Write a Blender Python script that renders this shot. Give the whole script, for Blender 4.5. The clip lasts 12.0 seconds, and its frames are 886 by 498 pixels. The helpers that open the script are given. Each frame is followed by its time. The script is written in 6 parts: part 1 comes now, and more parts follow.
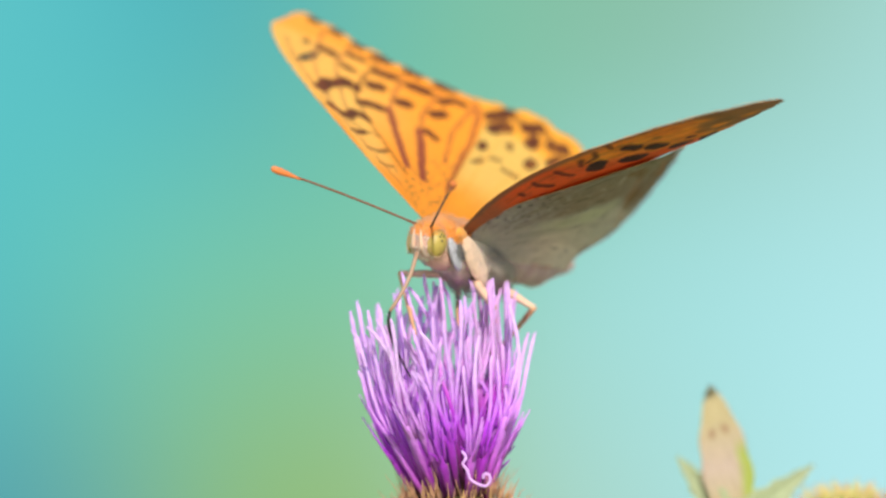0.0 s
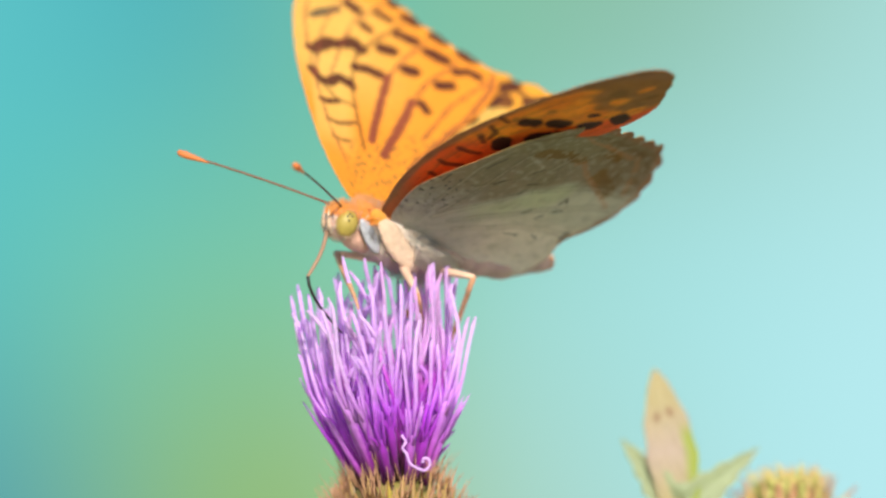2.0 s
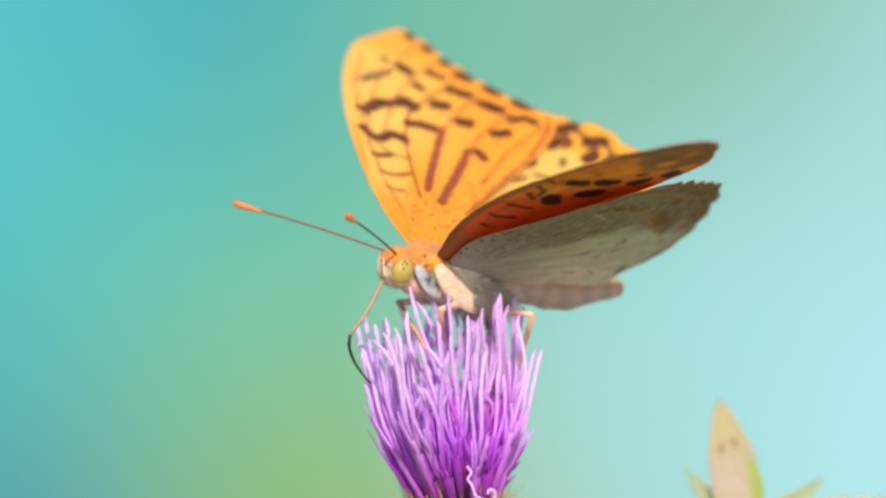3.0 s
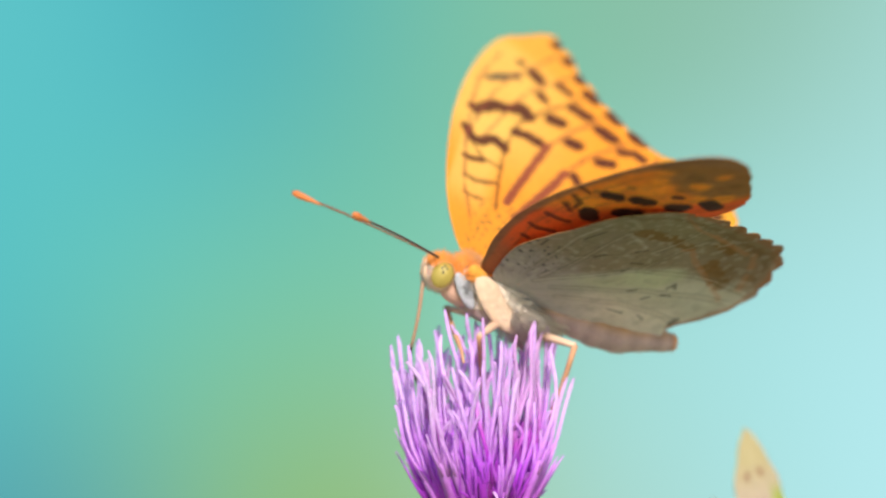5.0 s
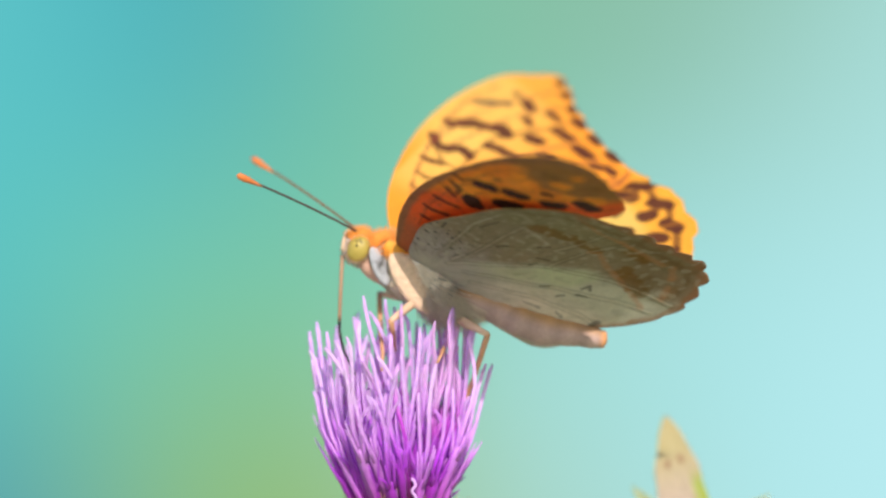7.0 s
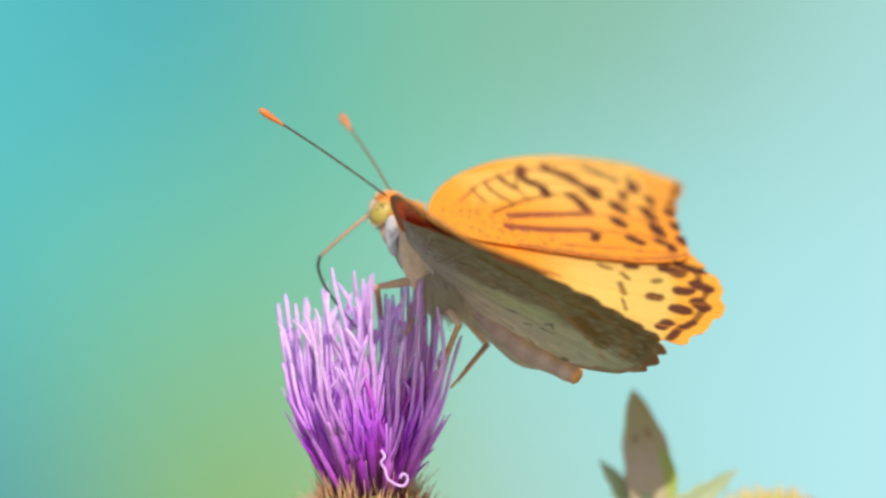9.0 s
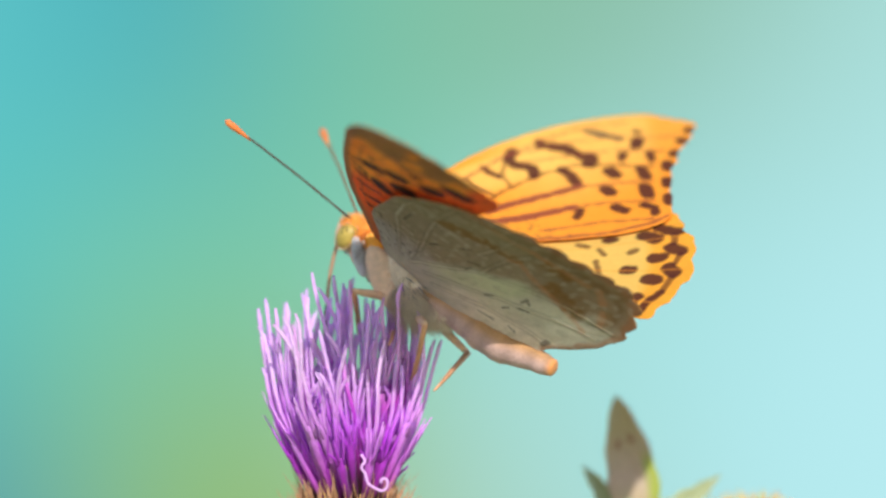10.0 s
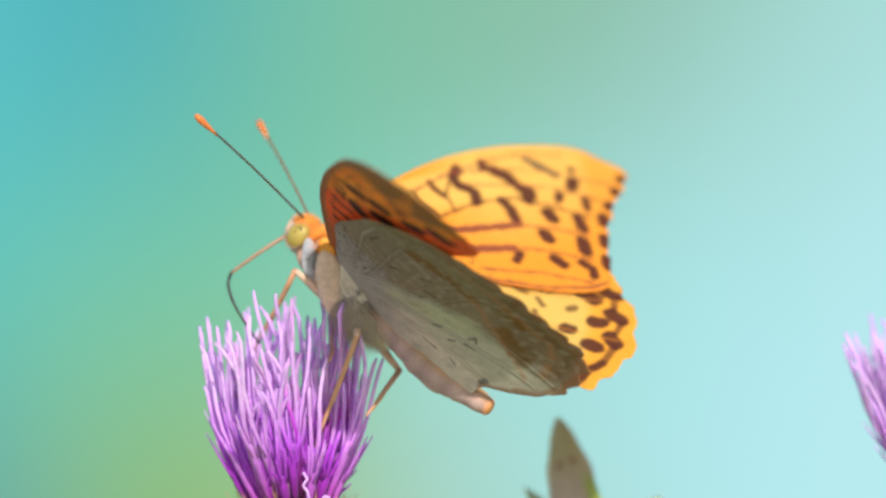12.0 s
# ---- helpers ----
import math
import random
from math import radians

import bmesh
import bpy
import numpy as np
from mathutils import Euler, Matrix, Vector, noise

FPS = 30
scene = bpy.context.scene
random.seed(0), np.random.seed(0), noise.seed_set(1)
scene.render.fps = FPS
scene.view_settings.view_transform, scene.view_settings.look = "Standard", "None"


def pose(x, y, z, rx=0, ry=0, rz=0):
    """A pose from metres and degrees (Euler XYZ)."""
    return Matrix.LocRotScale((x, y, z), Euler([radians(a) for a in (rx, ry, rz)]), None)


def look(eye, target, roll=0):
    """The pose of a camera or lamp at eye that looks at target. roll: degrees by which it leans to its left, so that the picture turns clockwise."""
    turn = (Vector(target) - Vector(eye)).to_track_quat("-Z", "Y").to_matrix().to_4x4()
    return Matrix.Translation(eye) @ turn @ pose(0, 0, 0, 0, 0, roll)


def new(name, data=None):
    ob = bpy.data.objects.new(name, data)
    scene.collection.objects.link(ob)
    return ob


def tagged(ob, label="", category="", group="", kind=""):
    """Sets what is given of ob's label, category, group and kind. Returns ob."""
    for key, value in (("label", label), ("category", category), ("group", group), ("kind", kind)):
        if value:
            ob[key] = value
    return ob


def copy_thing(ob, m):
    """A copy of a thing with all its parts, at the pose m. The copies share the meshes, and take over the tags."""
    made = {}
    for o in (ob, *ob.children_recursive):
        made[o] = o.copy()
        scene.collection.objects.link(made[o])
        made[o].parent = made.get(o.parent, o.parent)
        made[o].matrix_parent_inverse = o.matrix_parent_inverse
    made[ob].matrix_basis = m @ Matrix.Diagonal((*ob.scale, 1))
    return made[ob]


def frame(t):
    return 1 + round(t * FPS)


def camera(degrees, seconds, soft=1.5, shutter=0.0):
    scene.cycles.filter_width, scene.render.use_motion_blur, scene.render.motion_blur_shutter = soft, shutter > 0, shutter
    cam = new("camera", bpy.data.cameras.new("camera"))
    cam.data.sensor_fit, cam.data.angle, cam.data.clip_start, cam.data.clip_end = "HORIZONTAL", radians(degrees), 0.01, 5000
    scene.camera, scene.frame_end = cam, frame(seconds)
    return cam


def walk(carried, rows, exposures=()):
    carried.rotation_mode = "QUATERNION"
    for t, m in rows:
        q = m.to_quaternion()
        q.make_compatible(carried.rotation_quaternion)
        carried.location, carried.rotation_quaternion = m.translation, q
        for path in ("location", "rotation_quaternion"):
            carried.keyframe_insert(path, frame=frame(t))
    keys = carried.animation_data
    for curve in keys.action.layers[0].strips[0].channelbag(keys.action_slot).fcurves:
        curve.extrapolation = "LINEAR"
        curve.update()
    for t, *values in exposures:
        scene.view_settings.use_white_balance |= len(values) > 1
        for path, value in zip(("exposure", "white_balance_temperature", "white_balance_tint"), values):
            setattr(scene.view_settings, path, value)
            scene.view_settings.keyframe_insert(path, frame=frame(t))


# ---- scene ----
# A butterfly on a thistle head, life size, seen from a metre away through a long lens.
cam = camera(5.611, 12.0, soft=2.6)
cam.data.dof.use_dof = True
cam.data.dof.focus_distance = 0.992
cam.data.dof.aperture_fstop = 11.0
walk(cam, [
    (0, pose(0.00004, -1.0, 0.62525, 90.0000, 0, -0.0047)), (0.5, pose(0.00046, -1.0, 0.62558, 90.0349, 0, -0.0489)),
    (1, pose(0.00197, -1.0, 0.62534, 90.0093, 0, -0.2095)), (1.5, pose(0.00177, -1.0, 0.62400, 89.8673, 0, -0.1885)),
    (2, pose(0.00236, -1.0, 0.62464, 89.9348, 0, -0.2514)), (2.5, pose(0.00149, -1.0, 0.62626, 90.1071, 0, -0.1583)),
    (3, pose(-0.00017, -1.0, 0.62584, 90.0628, 0, 0.0186)), (3.2, pose(-0.00028, -1.0, 0.62571, 90.0489, 0, 0.0303)),
    (4.8, pose(-0.00182, -1.0, 0.62691, 90.1769, 0, 0.1932)), (5, pose(-0.00118, -1.0, 0.62680, 90.1653, 0, 0.1257)),
    (5.5, pose(-0.00011, -1.0, 0.62648, 90.1303, 0, 0.0116)), (6, pose(0.00197, -1.0, 0.62586, 90.0652, 0, -0.2095)),
    (6.5, pose(0.00192, -1.0, 0.62586, 90.0652, 0, -0.2048)), (7, pose(0.00197, -1.0, 0.62628, 90.1094, 0, -0.2095)),
    (7.2, pose(0.00162, -1.0, 0.62648, 90.1303, 0, -0.1722)), (8.8, pose(0.00282, -1.0, 0.62536, 90.0116, 0, -0.3003)),
    (9, pose(0.00313, -1.0, 0.62518, 89.9930, 0, -0.3328)), (9.5, pose(0.00252, -1.0, 0.62510, 89.9837, 0, -0.2677)),
    (9.7, pose(0.00332, -1.0, 0.62536, 90.0116, 0, -0.3538)), (10, pose(0.00389, -1.0, 0.62536, 90.0116, 0, -0.4143)),
    (10.5, pose(0.00446, -1.0, 0.62525, 90.0000, 0, -0.4748)), (11, pose(0.00503, -1.0, 0.62648, 90.1303, 0, -0.5353)),
    (11.5, pose(0.00575, -1.0, 0.62715, 90.2025, 0, -0.6121)), (11.8, pose(0.00599, -1.0, 0.62639, 90.1210, 0, -0.6377)),
    (12, pose(0.00613, -1.0, 0.62606, 90.0861, 0, -0.6517)),
])

# ---- light: sun from behind the camera, a little to its right, clear sky ----
SUN_AZ, SUN_EL = radians(172.5), radians(36.5)
to_sun = Vector((math.cos(SUN_EL) * math.sin(SUN_AZ), math.cos(SUN_EL) * math.cos(SUN_AZ), math.sin(SUN_EL)))
world = bpy.data.worlds.new("sky")
scene.world = world
world.use_nodes = True
sky = world.node_tree.nodes.new("ShaderNodeTexSky")
sky.sky_type, sky.sun_disc = "NISHITA", False
sky.sun_elevation, sky.sun_rotation = SUN_EL, SUN_AZ
background = world.node_tree.nodes["Background"]
world.node_tree.links.new(sky.outputs[0], background.inputs[0])
background.inputs[1].default_value = 0.15
sun_data = bpy.data.lights.new("sun", "SUN")
sun_data.energy, sun_data.angle, sun_data.color = 3.9, radians(0.6), (1.0, 0.95, 0.87)
sun = new("sun", sun_data)
sun.matrix_world = look(to_sun * 5, (0, 0, 0))


# ---- materials ----
def lin(r, g, b):
    """Linear colour from 0..255 display values."""
    return tuple(((c / 255 + 0.055) / 1.055) ** 2.4 if c > 10 else c / 255 / 12.92 for c in (r, g, b)) + (1.0,)


def surface(name, colour, rough=0.6, spread=0.15, scale=900.0, bump=0.15, coarse=120.0, sheen=0.0, through_light=0.0,
            attribute="", gradient=None, spec=0.4):
    """A node material: colour (or a colour attribute, or a ramp along the object's z), two scales of noise and fine relief."""
    mat = bpy.data.materials.new(name)
    mat.use_nodes = True
    tree = mat.node_tree
    nodes, links = tree.nodes, tree.links
    shader = nodes["Principled BSDF"]
    coord = nodes.new("ShaderNodeTexCoord")
    if attribute:
        base = nodes.new("ShaderNodeAttribute")
        base.attribute_name = attribute
        colour_out = base.outputs["Color"]
    elif gradient:
        split = nodes.new("ShaderNodeSeparateXYZ")
        links.new(coord.outputs["Object"], split.inputs[0])
        span = nodes.new("ShaderNodeMapRange")
        span.inputs["From Min"].default_value, span.inputs["From Max"].default_value = gradient[0], gradient[1]
        links.new(split.outputs[2], span.inputs[0])
        ramp = nodes.new("ShaderNodeValToRGB")
        links.new(span.outputs[0], ramp.inputs[0])
        stops = gradient[2]
        ramp.color_ramp.elements[0].position, ramp.color_ramp.elements[0].color = stops[0][0], stops[0][1]
        ramp.color_ramp.elements[1].position, ramp.color_ramp.elements[1].color = stops[-1][0], stops[-1][1]
        for where, value in stops[1:-1]:
            ramp.color_ramp.elements.new(where).color = value
        colour_out = ramp.outputs[0]
    else:
        base = nodes.new("ShaderNodeRGB")
        base.outputs[0].default_value = colour
        colour_out = base.outputs[0]
    fine, wide = nodes.new("ShaderNodeTexNoise"), nodes.new("ShaderNodeTexNoise")
    fine.inputs["Scale"].default_value, wide.inputs["Scale"].default_value = scale, coarse
    fine.inputs["Detail"].default_value = wide.inputs["Detail"].default_value = 3.0
    links.new(coord.outputs["Object"], fine.inputs["Vector"])
    links.new(coord.outputs["Object"], wide.inputs["Vector"])
    both = nodes.new("ShaderNodeMath")
    both.operation = "ADD"
    links.new(fine.outputs[0], both.inputs[0])
    links.new(wide.outputs[0], both.inputs[1])
    info = nodes.new("ShaderNodeObjectInfo")
    drift = nodes.new("ShaderNodeMath")
    drift.operation, drift.inputs[1].default_value = "MULTIPLY_ADD", 0.35
    links.new(info.outputs["Random"], drift.inputs[0])
    links.new(both.outputs[0], drift.inputs[2])
    level = nodes.new("ShaderNodeMapRange")
    level.inputs["From Min"].default_value, level.inputs["From Max"].default_value = 0.6, 1.75
    level.inputs["To Min"].default_value, level.inputs["To Max"].default_value = 1 - spread, 1 + spread
    links.new(drift.outputs[0], level.inputs[0])
    tint = nodes.new("ShaderNodeVectorMath")
    tint.operation = "SCALE"
    links.new(colour_out, tint.inputs[0])
    links.new(level.outputs[0], tint.inputs["Scale"])
    links.new(tint.outputs[0], shader.inputs["Base Color"])
    relief = nodes.new("ShaderNodeBump")
    relief.inputs["Strength"].default_value, relief.inputs["Distance"].default_value = bump, 0.0002
    links.new(fine.outputs[0], relief.inputs["Height"])
    links.new(relief.outputs[0], shader.inputs["Normal"])
    shader.inputs["Roughness"].default_value = rough
    shader.inputs["Specular IOR Level"].default_value = spec
    shader.inputs["Sheen Weight"].default_value = sheen
    if through_light:
        glow = nodes.new("ShaderNodeBsdfTranslucent")
        links.new(tint.outputs[0], glow.inputs[0])
        mix = nodes.new("ShaderNodeMixShader")
        mix.inputs[0].default_value = through_light
        links.new(shader.outputs[0], mix.inputs[1])
        links.new(glow.outputs[0], mix.inputs[2])
        links.new(mix.outputs[0], nodes["Material Output"].inputs[0])
    return mat


def glowing_distance_material():
    """Blurred far meadow and water, painted as emission: soft glowing pools of colour blended by distance."""
    mat = bpy.data.materials.new("far_meadow_glow")
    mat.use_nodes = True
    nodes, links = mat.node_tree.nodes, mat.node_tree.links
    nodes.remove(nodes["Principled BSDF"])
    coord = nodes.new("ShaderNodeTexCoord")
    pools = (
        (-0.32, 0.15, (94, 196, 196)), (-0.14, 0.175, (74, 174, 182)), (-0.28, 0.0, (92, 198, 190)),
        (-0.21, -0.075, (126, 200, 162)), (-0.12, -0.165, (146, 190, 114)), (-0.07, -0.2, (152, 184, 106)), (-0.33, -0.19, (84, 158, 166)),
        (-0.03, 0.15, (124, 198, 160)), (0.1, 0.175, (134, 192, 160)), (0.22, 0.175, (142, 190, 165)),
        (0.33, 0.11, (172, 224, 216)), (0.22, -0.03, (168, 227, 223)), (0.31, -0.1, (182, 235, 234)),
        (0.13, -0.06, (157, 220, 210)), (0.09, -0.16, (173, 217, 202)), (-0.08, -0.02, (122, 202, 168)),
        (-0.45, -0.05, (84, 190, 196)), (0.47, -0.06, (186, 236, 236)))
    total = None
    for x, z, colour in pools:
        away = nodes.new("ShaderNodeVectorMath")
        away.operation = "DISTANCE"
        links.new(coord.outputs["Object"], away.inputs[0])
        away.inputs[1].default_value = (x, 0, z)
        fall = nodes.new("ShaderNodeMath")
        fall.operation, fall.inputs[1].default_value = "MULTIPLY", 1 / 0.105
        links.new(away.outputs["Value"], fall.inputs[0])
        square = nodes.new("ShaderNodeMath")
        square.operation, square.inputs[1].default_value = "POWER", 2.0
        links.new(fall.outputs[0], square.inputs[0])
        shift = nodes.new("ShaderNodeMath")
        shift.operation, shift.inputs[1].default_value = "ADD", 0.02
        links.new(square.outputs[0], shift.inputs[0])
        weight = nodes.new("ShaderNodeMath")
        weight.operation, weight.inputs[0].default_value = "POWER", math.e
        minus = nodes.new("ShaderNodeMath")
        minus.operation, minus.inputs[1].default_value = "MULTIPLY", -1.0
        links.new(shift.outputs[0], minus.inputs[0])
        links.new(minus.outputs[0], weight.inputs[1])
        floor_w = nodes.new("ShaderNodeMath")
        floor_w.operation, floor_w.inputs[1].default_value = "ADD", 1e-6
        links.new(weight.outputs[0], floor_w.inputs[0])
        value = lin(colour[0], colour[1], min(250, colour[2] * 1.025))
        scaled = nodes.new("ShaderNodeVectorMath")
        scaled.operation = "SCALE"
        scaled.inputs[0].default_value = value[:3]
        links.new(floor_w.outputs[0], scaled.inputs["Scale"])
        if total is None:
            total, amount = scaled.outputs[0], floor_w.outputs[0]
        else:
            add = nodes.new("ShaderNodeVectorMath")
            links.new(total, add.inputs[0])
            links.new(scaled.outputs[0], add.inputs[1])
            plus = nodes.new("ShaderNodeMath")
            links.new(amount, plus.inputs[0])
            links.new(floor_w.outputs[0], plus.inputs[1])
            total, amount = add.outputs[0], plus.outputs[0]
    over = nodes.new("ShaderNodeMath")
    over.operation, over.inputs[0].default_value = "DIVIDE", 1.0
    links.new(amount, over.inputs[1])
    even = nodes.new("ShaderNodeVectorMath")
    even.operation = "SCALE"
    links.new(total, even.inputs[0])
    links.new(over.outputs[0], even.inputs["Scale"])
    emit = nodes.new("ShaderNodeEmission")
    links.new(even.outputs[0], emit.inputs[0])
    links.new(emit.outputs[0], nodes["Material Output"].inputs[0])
    return mat


WING_TOP = surface("wing_top", None, 0.75, 0.12, 2500, 0.3, 350, 0.0, 0.22, attribute="pigment", spec=0.2)
WING_UNDER = surface("wing_under", None, 0.7, 0.16, 2200, 0.35, 300, 0.0, 0.24, attribute="pigment", spec=0.25)
FUR_ORANGE = surface("orange_fur", lin(238, 152, 58), 0.8, 0.25, 3000, 0.4, 500, 0.3)
FUR_WHITE = surface("white_fur", lin(240, 222, 206), 0.8, 0.2, 3000, 0.3, 500, 0.4, 0.3)
FUR_CREAM = surface("cream_fur", lin(242, 224, 206), 0.8, 0.2, 3000, 0.4, 500, 0.3)
ABDOMEN = surface("abdomen_scales", None, 0.8, 0.2, 2600, 0.5, 500, 0.2, attribute="pigment")
EYE = surface("compound_eye", lin(180, 156, 76), 0.42, 0.3, 6000, 0.25, 900, spec=0.45)
PUPIL = surface("eye_spot", lin(40, 36, 24), 0.3, 0.1)
ANTENNA = surface("antenna_shaft", lin(128, 78, 52), 0.5, 0.2, 4000, 0.3, 700)
# same shaft darkened for the left antenna: its shade is in the colour
ANTENNA_SHADED = surface("antenna_shaded_shaft", lin(84, 64, 58), 0.5, 0.2, 4000, 0.3, 700)
CLUB = surface("antenna_club", lin(220, 122, 62), 0.5, 0.15, 4000, 0.3, 700)
PLATE = surface("thorax_plate", lin(216, 182, 154), 0.7, 0.3, 1800, 1.0, 500, 0.4)
COLLAR_WHITE = surface("collar_scales", lin(186, 184, 190), 0.75, 0.35, 2600, 0.5, 500, 0.3)
SHOULDER = surface("shoulder_scales", lin(240, 160, 54), 0.7, 0.2, 2600, 0.5, 400, 0.3)
GREY_FUR = surface("grey_fur", lin(146, 140, 140), 0.8, 0.3, 3000, 0.4, 500, 0.3)
NECK = surface("neck_skin", lin(214, 166, 146), 0.7, 0.2, 2600, 0.4, 400, 0.2)
TONGUE = surface("proboscis_pale", lin(176, 140, 112), 0.4, 0.15, 3000)
TONGUE_DARK = surface("proboscis_dark", lin(44, 40, 40), 0.35, 0.15, 3000)
LEG = surface("leg_scales", lin(228, 190, 160), 0.6, 0.2, 3000, 0.3, 600)
SHIN = surface("shin_scales", lin(208, 154, 116), 0.6, 0.25, 3000, 0.3, 600)
# wide tone spread: darker florets also imitate styles lying in shade
FLORET_WAYS = (0.5, 0.34, 1500, 0.15, 260, 0.2, 0.4)
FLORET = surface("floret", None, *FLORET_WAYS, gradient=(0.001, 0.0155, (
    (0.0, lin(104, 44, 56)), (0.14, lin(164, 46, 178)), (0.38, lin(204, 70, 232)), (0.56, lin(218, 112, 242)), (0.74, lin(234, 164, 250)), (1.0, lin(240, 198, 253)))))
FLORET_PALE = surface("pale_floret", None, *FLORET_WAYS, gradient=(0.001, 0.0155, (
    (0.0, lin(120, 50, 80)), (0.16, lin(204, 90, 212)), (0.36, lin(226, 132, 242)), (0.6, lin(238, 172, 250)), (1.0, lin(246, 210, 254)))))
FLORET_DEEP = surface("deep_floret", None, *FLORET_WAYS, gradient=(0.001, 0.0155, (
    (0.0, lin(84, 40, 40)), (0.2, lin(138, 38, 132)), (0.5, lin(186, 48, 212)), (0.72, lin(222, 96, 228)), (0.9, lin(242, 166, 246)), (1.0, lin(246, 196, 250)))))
STYLE = surface("style", lin(238, 186, 250), 0.5, 0.15, 1500, 0.1, 200, 0.2, 0.2)
BRACT = surface("bract", None, 0.6, 0.25, 1200, 0.3, 200, gradient=(0.0, 0.009, (
    (0.0, lin(150, 140, 72)), (0.4, lin(206, 166, 106)), (0.7, lin(198, 130, 94)), (1.0, lin(120, 66, 58)))), through_light=0.1)
BRACT_WARM = surface("warm_bract", None, 0.6, 0.3, 1200, 0.3, 200, gradient=(0.0, 0.006, (
    (0.0, lin(168, 160, 70)), (0.45, lin(204, 178, 84)), (0.75, lin(196, 132, 78)), (1.0, lin(96, 56, 50)))), through_light=0.1)
FUZZ = surface("cup_fuzz", lin(214, 162, 126), 0.8, 0.4, 1500, 0.2, 300)
BUD_WARM = surface("bud_bract_warm", None, 0.6, 0.3, 1200, 0.3, 200, gradient=(0.0, 0.0042, (
    (0.0, lin(186, 178, 96)), (0.5, lin(232, 206, 140)), (0.8, lin(226, 166, 130)), (1.0, lin(188, 112, 96)))), through_light=0.15)
BUD_BRACT = surface("bud_bract", None, 0.6, 0.3, 1200, 0.3, 200, gradient=(0.0, 0.0046, (
    (0.0, lin(170, 178, 90)), (0.45, lin(226, 218, 132)), (0.8, lin(230, 190, 130)), (1.0, lin(190, 126, 96)))), through_light=0.15)
STEM = surface("stem", lin(110, 138, 76), 0.6, 0.2, 800, 0.3, 90)
LEAF = surface("thistle_leaf", None, 0.6, 0.16, 1200, 0.35, 160, 0.1, 0.2, attribute="pigment")
LEAF_GREEN = surface("thistle_leaf_green", lin(172, 182, 138), 0.6, 0.22, 1200, 0.35, 160, 0.1, 0.2)
# colour of the unseen ground, chosen for the light it bounces onto the undersides
GRASS = surface("meadow", lin(152, 160, 118), 0.9, 0.35, 40, 0.5, 3)


# ---- mesh helpers ----
def part(name, verts, faces, mats, parent=None, label="", smooth=True, slots=None):
    """Links one mesh object, under a thing if one is given."""
    mesh = bpy.data.meshes.new(name)
    mesh.from_pydata([tuple(v) for v in verts], [], faces)
    for mat in mats if isinstance(mats, (list, tuple)) else [mats]:
        mesh.materials.append(mat)
    if smooth:
        mesh.polygons.foreach_set("use_smooth", [True] * len(mesh.polygons))
    if slots is not None:
        mesh.polygons.foreach_set("material_index", slots)
    mesh.update()
    ob = new(name, mesh)
    if parent:
        ob.parent = parent
    if label:
        tagged(ob, label)
    return ob


def paint(ob, colours):
    """A pigment colour for each point of a mesh."""
    layer = ob.data.attributes.new("pigment", "FLOAT_COLOR", "POINT")
    layer.data.foreach_set("color", np.asarray(colours, dtype=np.float32).ravel())


def tube(path, radii, sides=8):
    """A closed tapering tube along a path."""
    path = [Vector(p) for p in path]
    verts, faces = [], []
    ahead = (path[1] - path[0]).normalized()
    across = ahead.orthogonal().normalized()
    for i, p in enumerate(path):
        ahead = (path[min(i + 1, len(path) - 1)] - path[max(i - 1, 0)]).normalized()
        across = (across - ahead * across.dot(ahead)).normalized()
        up = ahead.cross(across)
        for k in range(sides):
            a = 2 * math.pi * k / sides
            verts.append(p + (across * math.cos(a) + up * math.sin(a)) * radii[i])
    for i in range(len(path) - 1):
        for k in range(sides):
            j = (k + 1) % sides
            faces.append((i * sides + k, i * sides + j, (i + 1) * sides + j, (i + 1) * sides + k))
    faces.append(tuple(range(sides - 1, -1, -1)))
    faces.append(tuple(range((len(path) - 1) * sides, len(path) * sides)))
    return verts, faces


def merged(*pieces):
    """Joins (verts, faces) pairs of one part."""
    verts, faces = [], []
    for v, f in pieces:
        n = len(verts)
        verts += list(v)
        faces += [tuple(i + n for i in face) for face in f]
    return verts, faces


def blob(centre, size, rings=14, sides=20, bend=None):
    """A rounded body with three half-axes."""
    verts, faces = [], []
    for i in range(rings + 1):
        a = math.pi * i / rings
        for k in range(sides):
            b = 2 * math.pi * k / sides
            v = Vector((-math.cos(a) * size[0], math.sin(a) * math.cos(b) * size[1], math.sin(a) * math.sin(b) * size[2]))
            verts.append(Vector(centre) + v)
    for i in range(rings):
        for k in range(sides):
            j = (k + 1) % sides
            faces.append((i * sides + k, (i + 1) * sides + k, (i + 1) * sides + j, i * sides + j))
    return verts, faces


def curve_through(points, count, closed=True):
    """A smooth line through a few points."""
    pts = np.array(points, float)
    n = len(pts)
    out = []
    spans = n if closed else n - 1
    for k in range(count):
        s = k * spans / (count if closed else count - 1)
        i = min(int(s), spans - 1)
        f = s - i
        idx = [(i - 1) % n, i % n, (i + 1) % n, (i + 2) % n] if closed else [max(i - 1, 0), i, i + 1, min(i + 2, n - 1)]
        a, b, c, d = pts[idx]
        out.append(0.5 * (2 * b + (c - a) * f + (2 * a - 5 * b + 4 * c - d) * f * f + (3 * b - a - 3 * c + d) * f ** 3))
    return np.array(out)


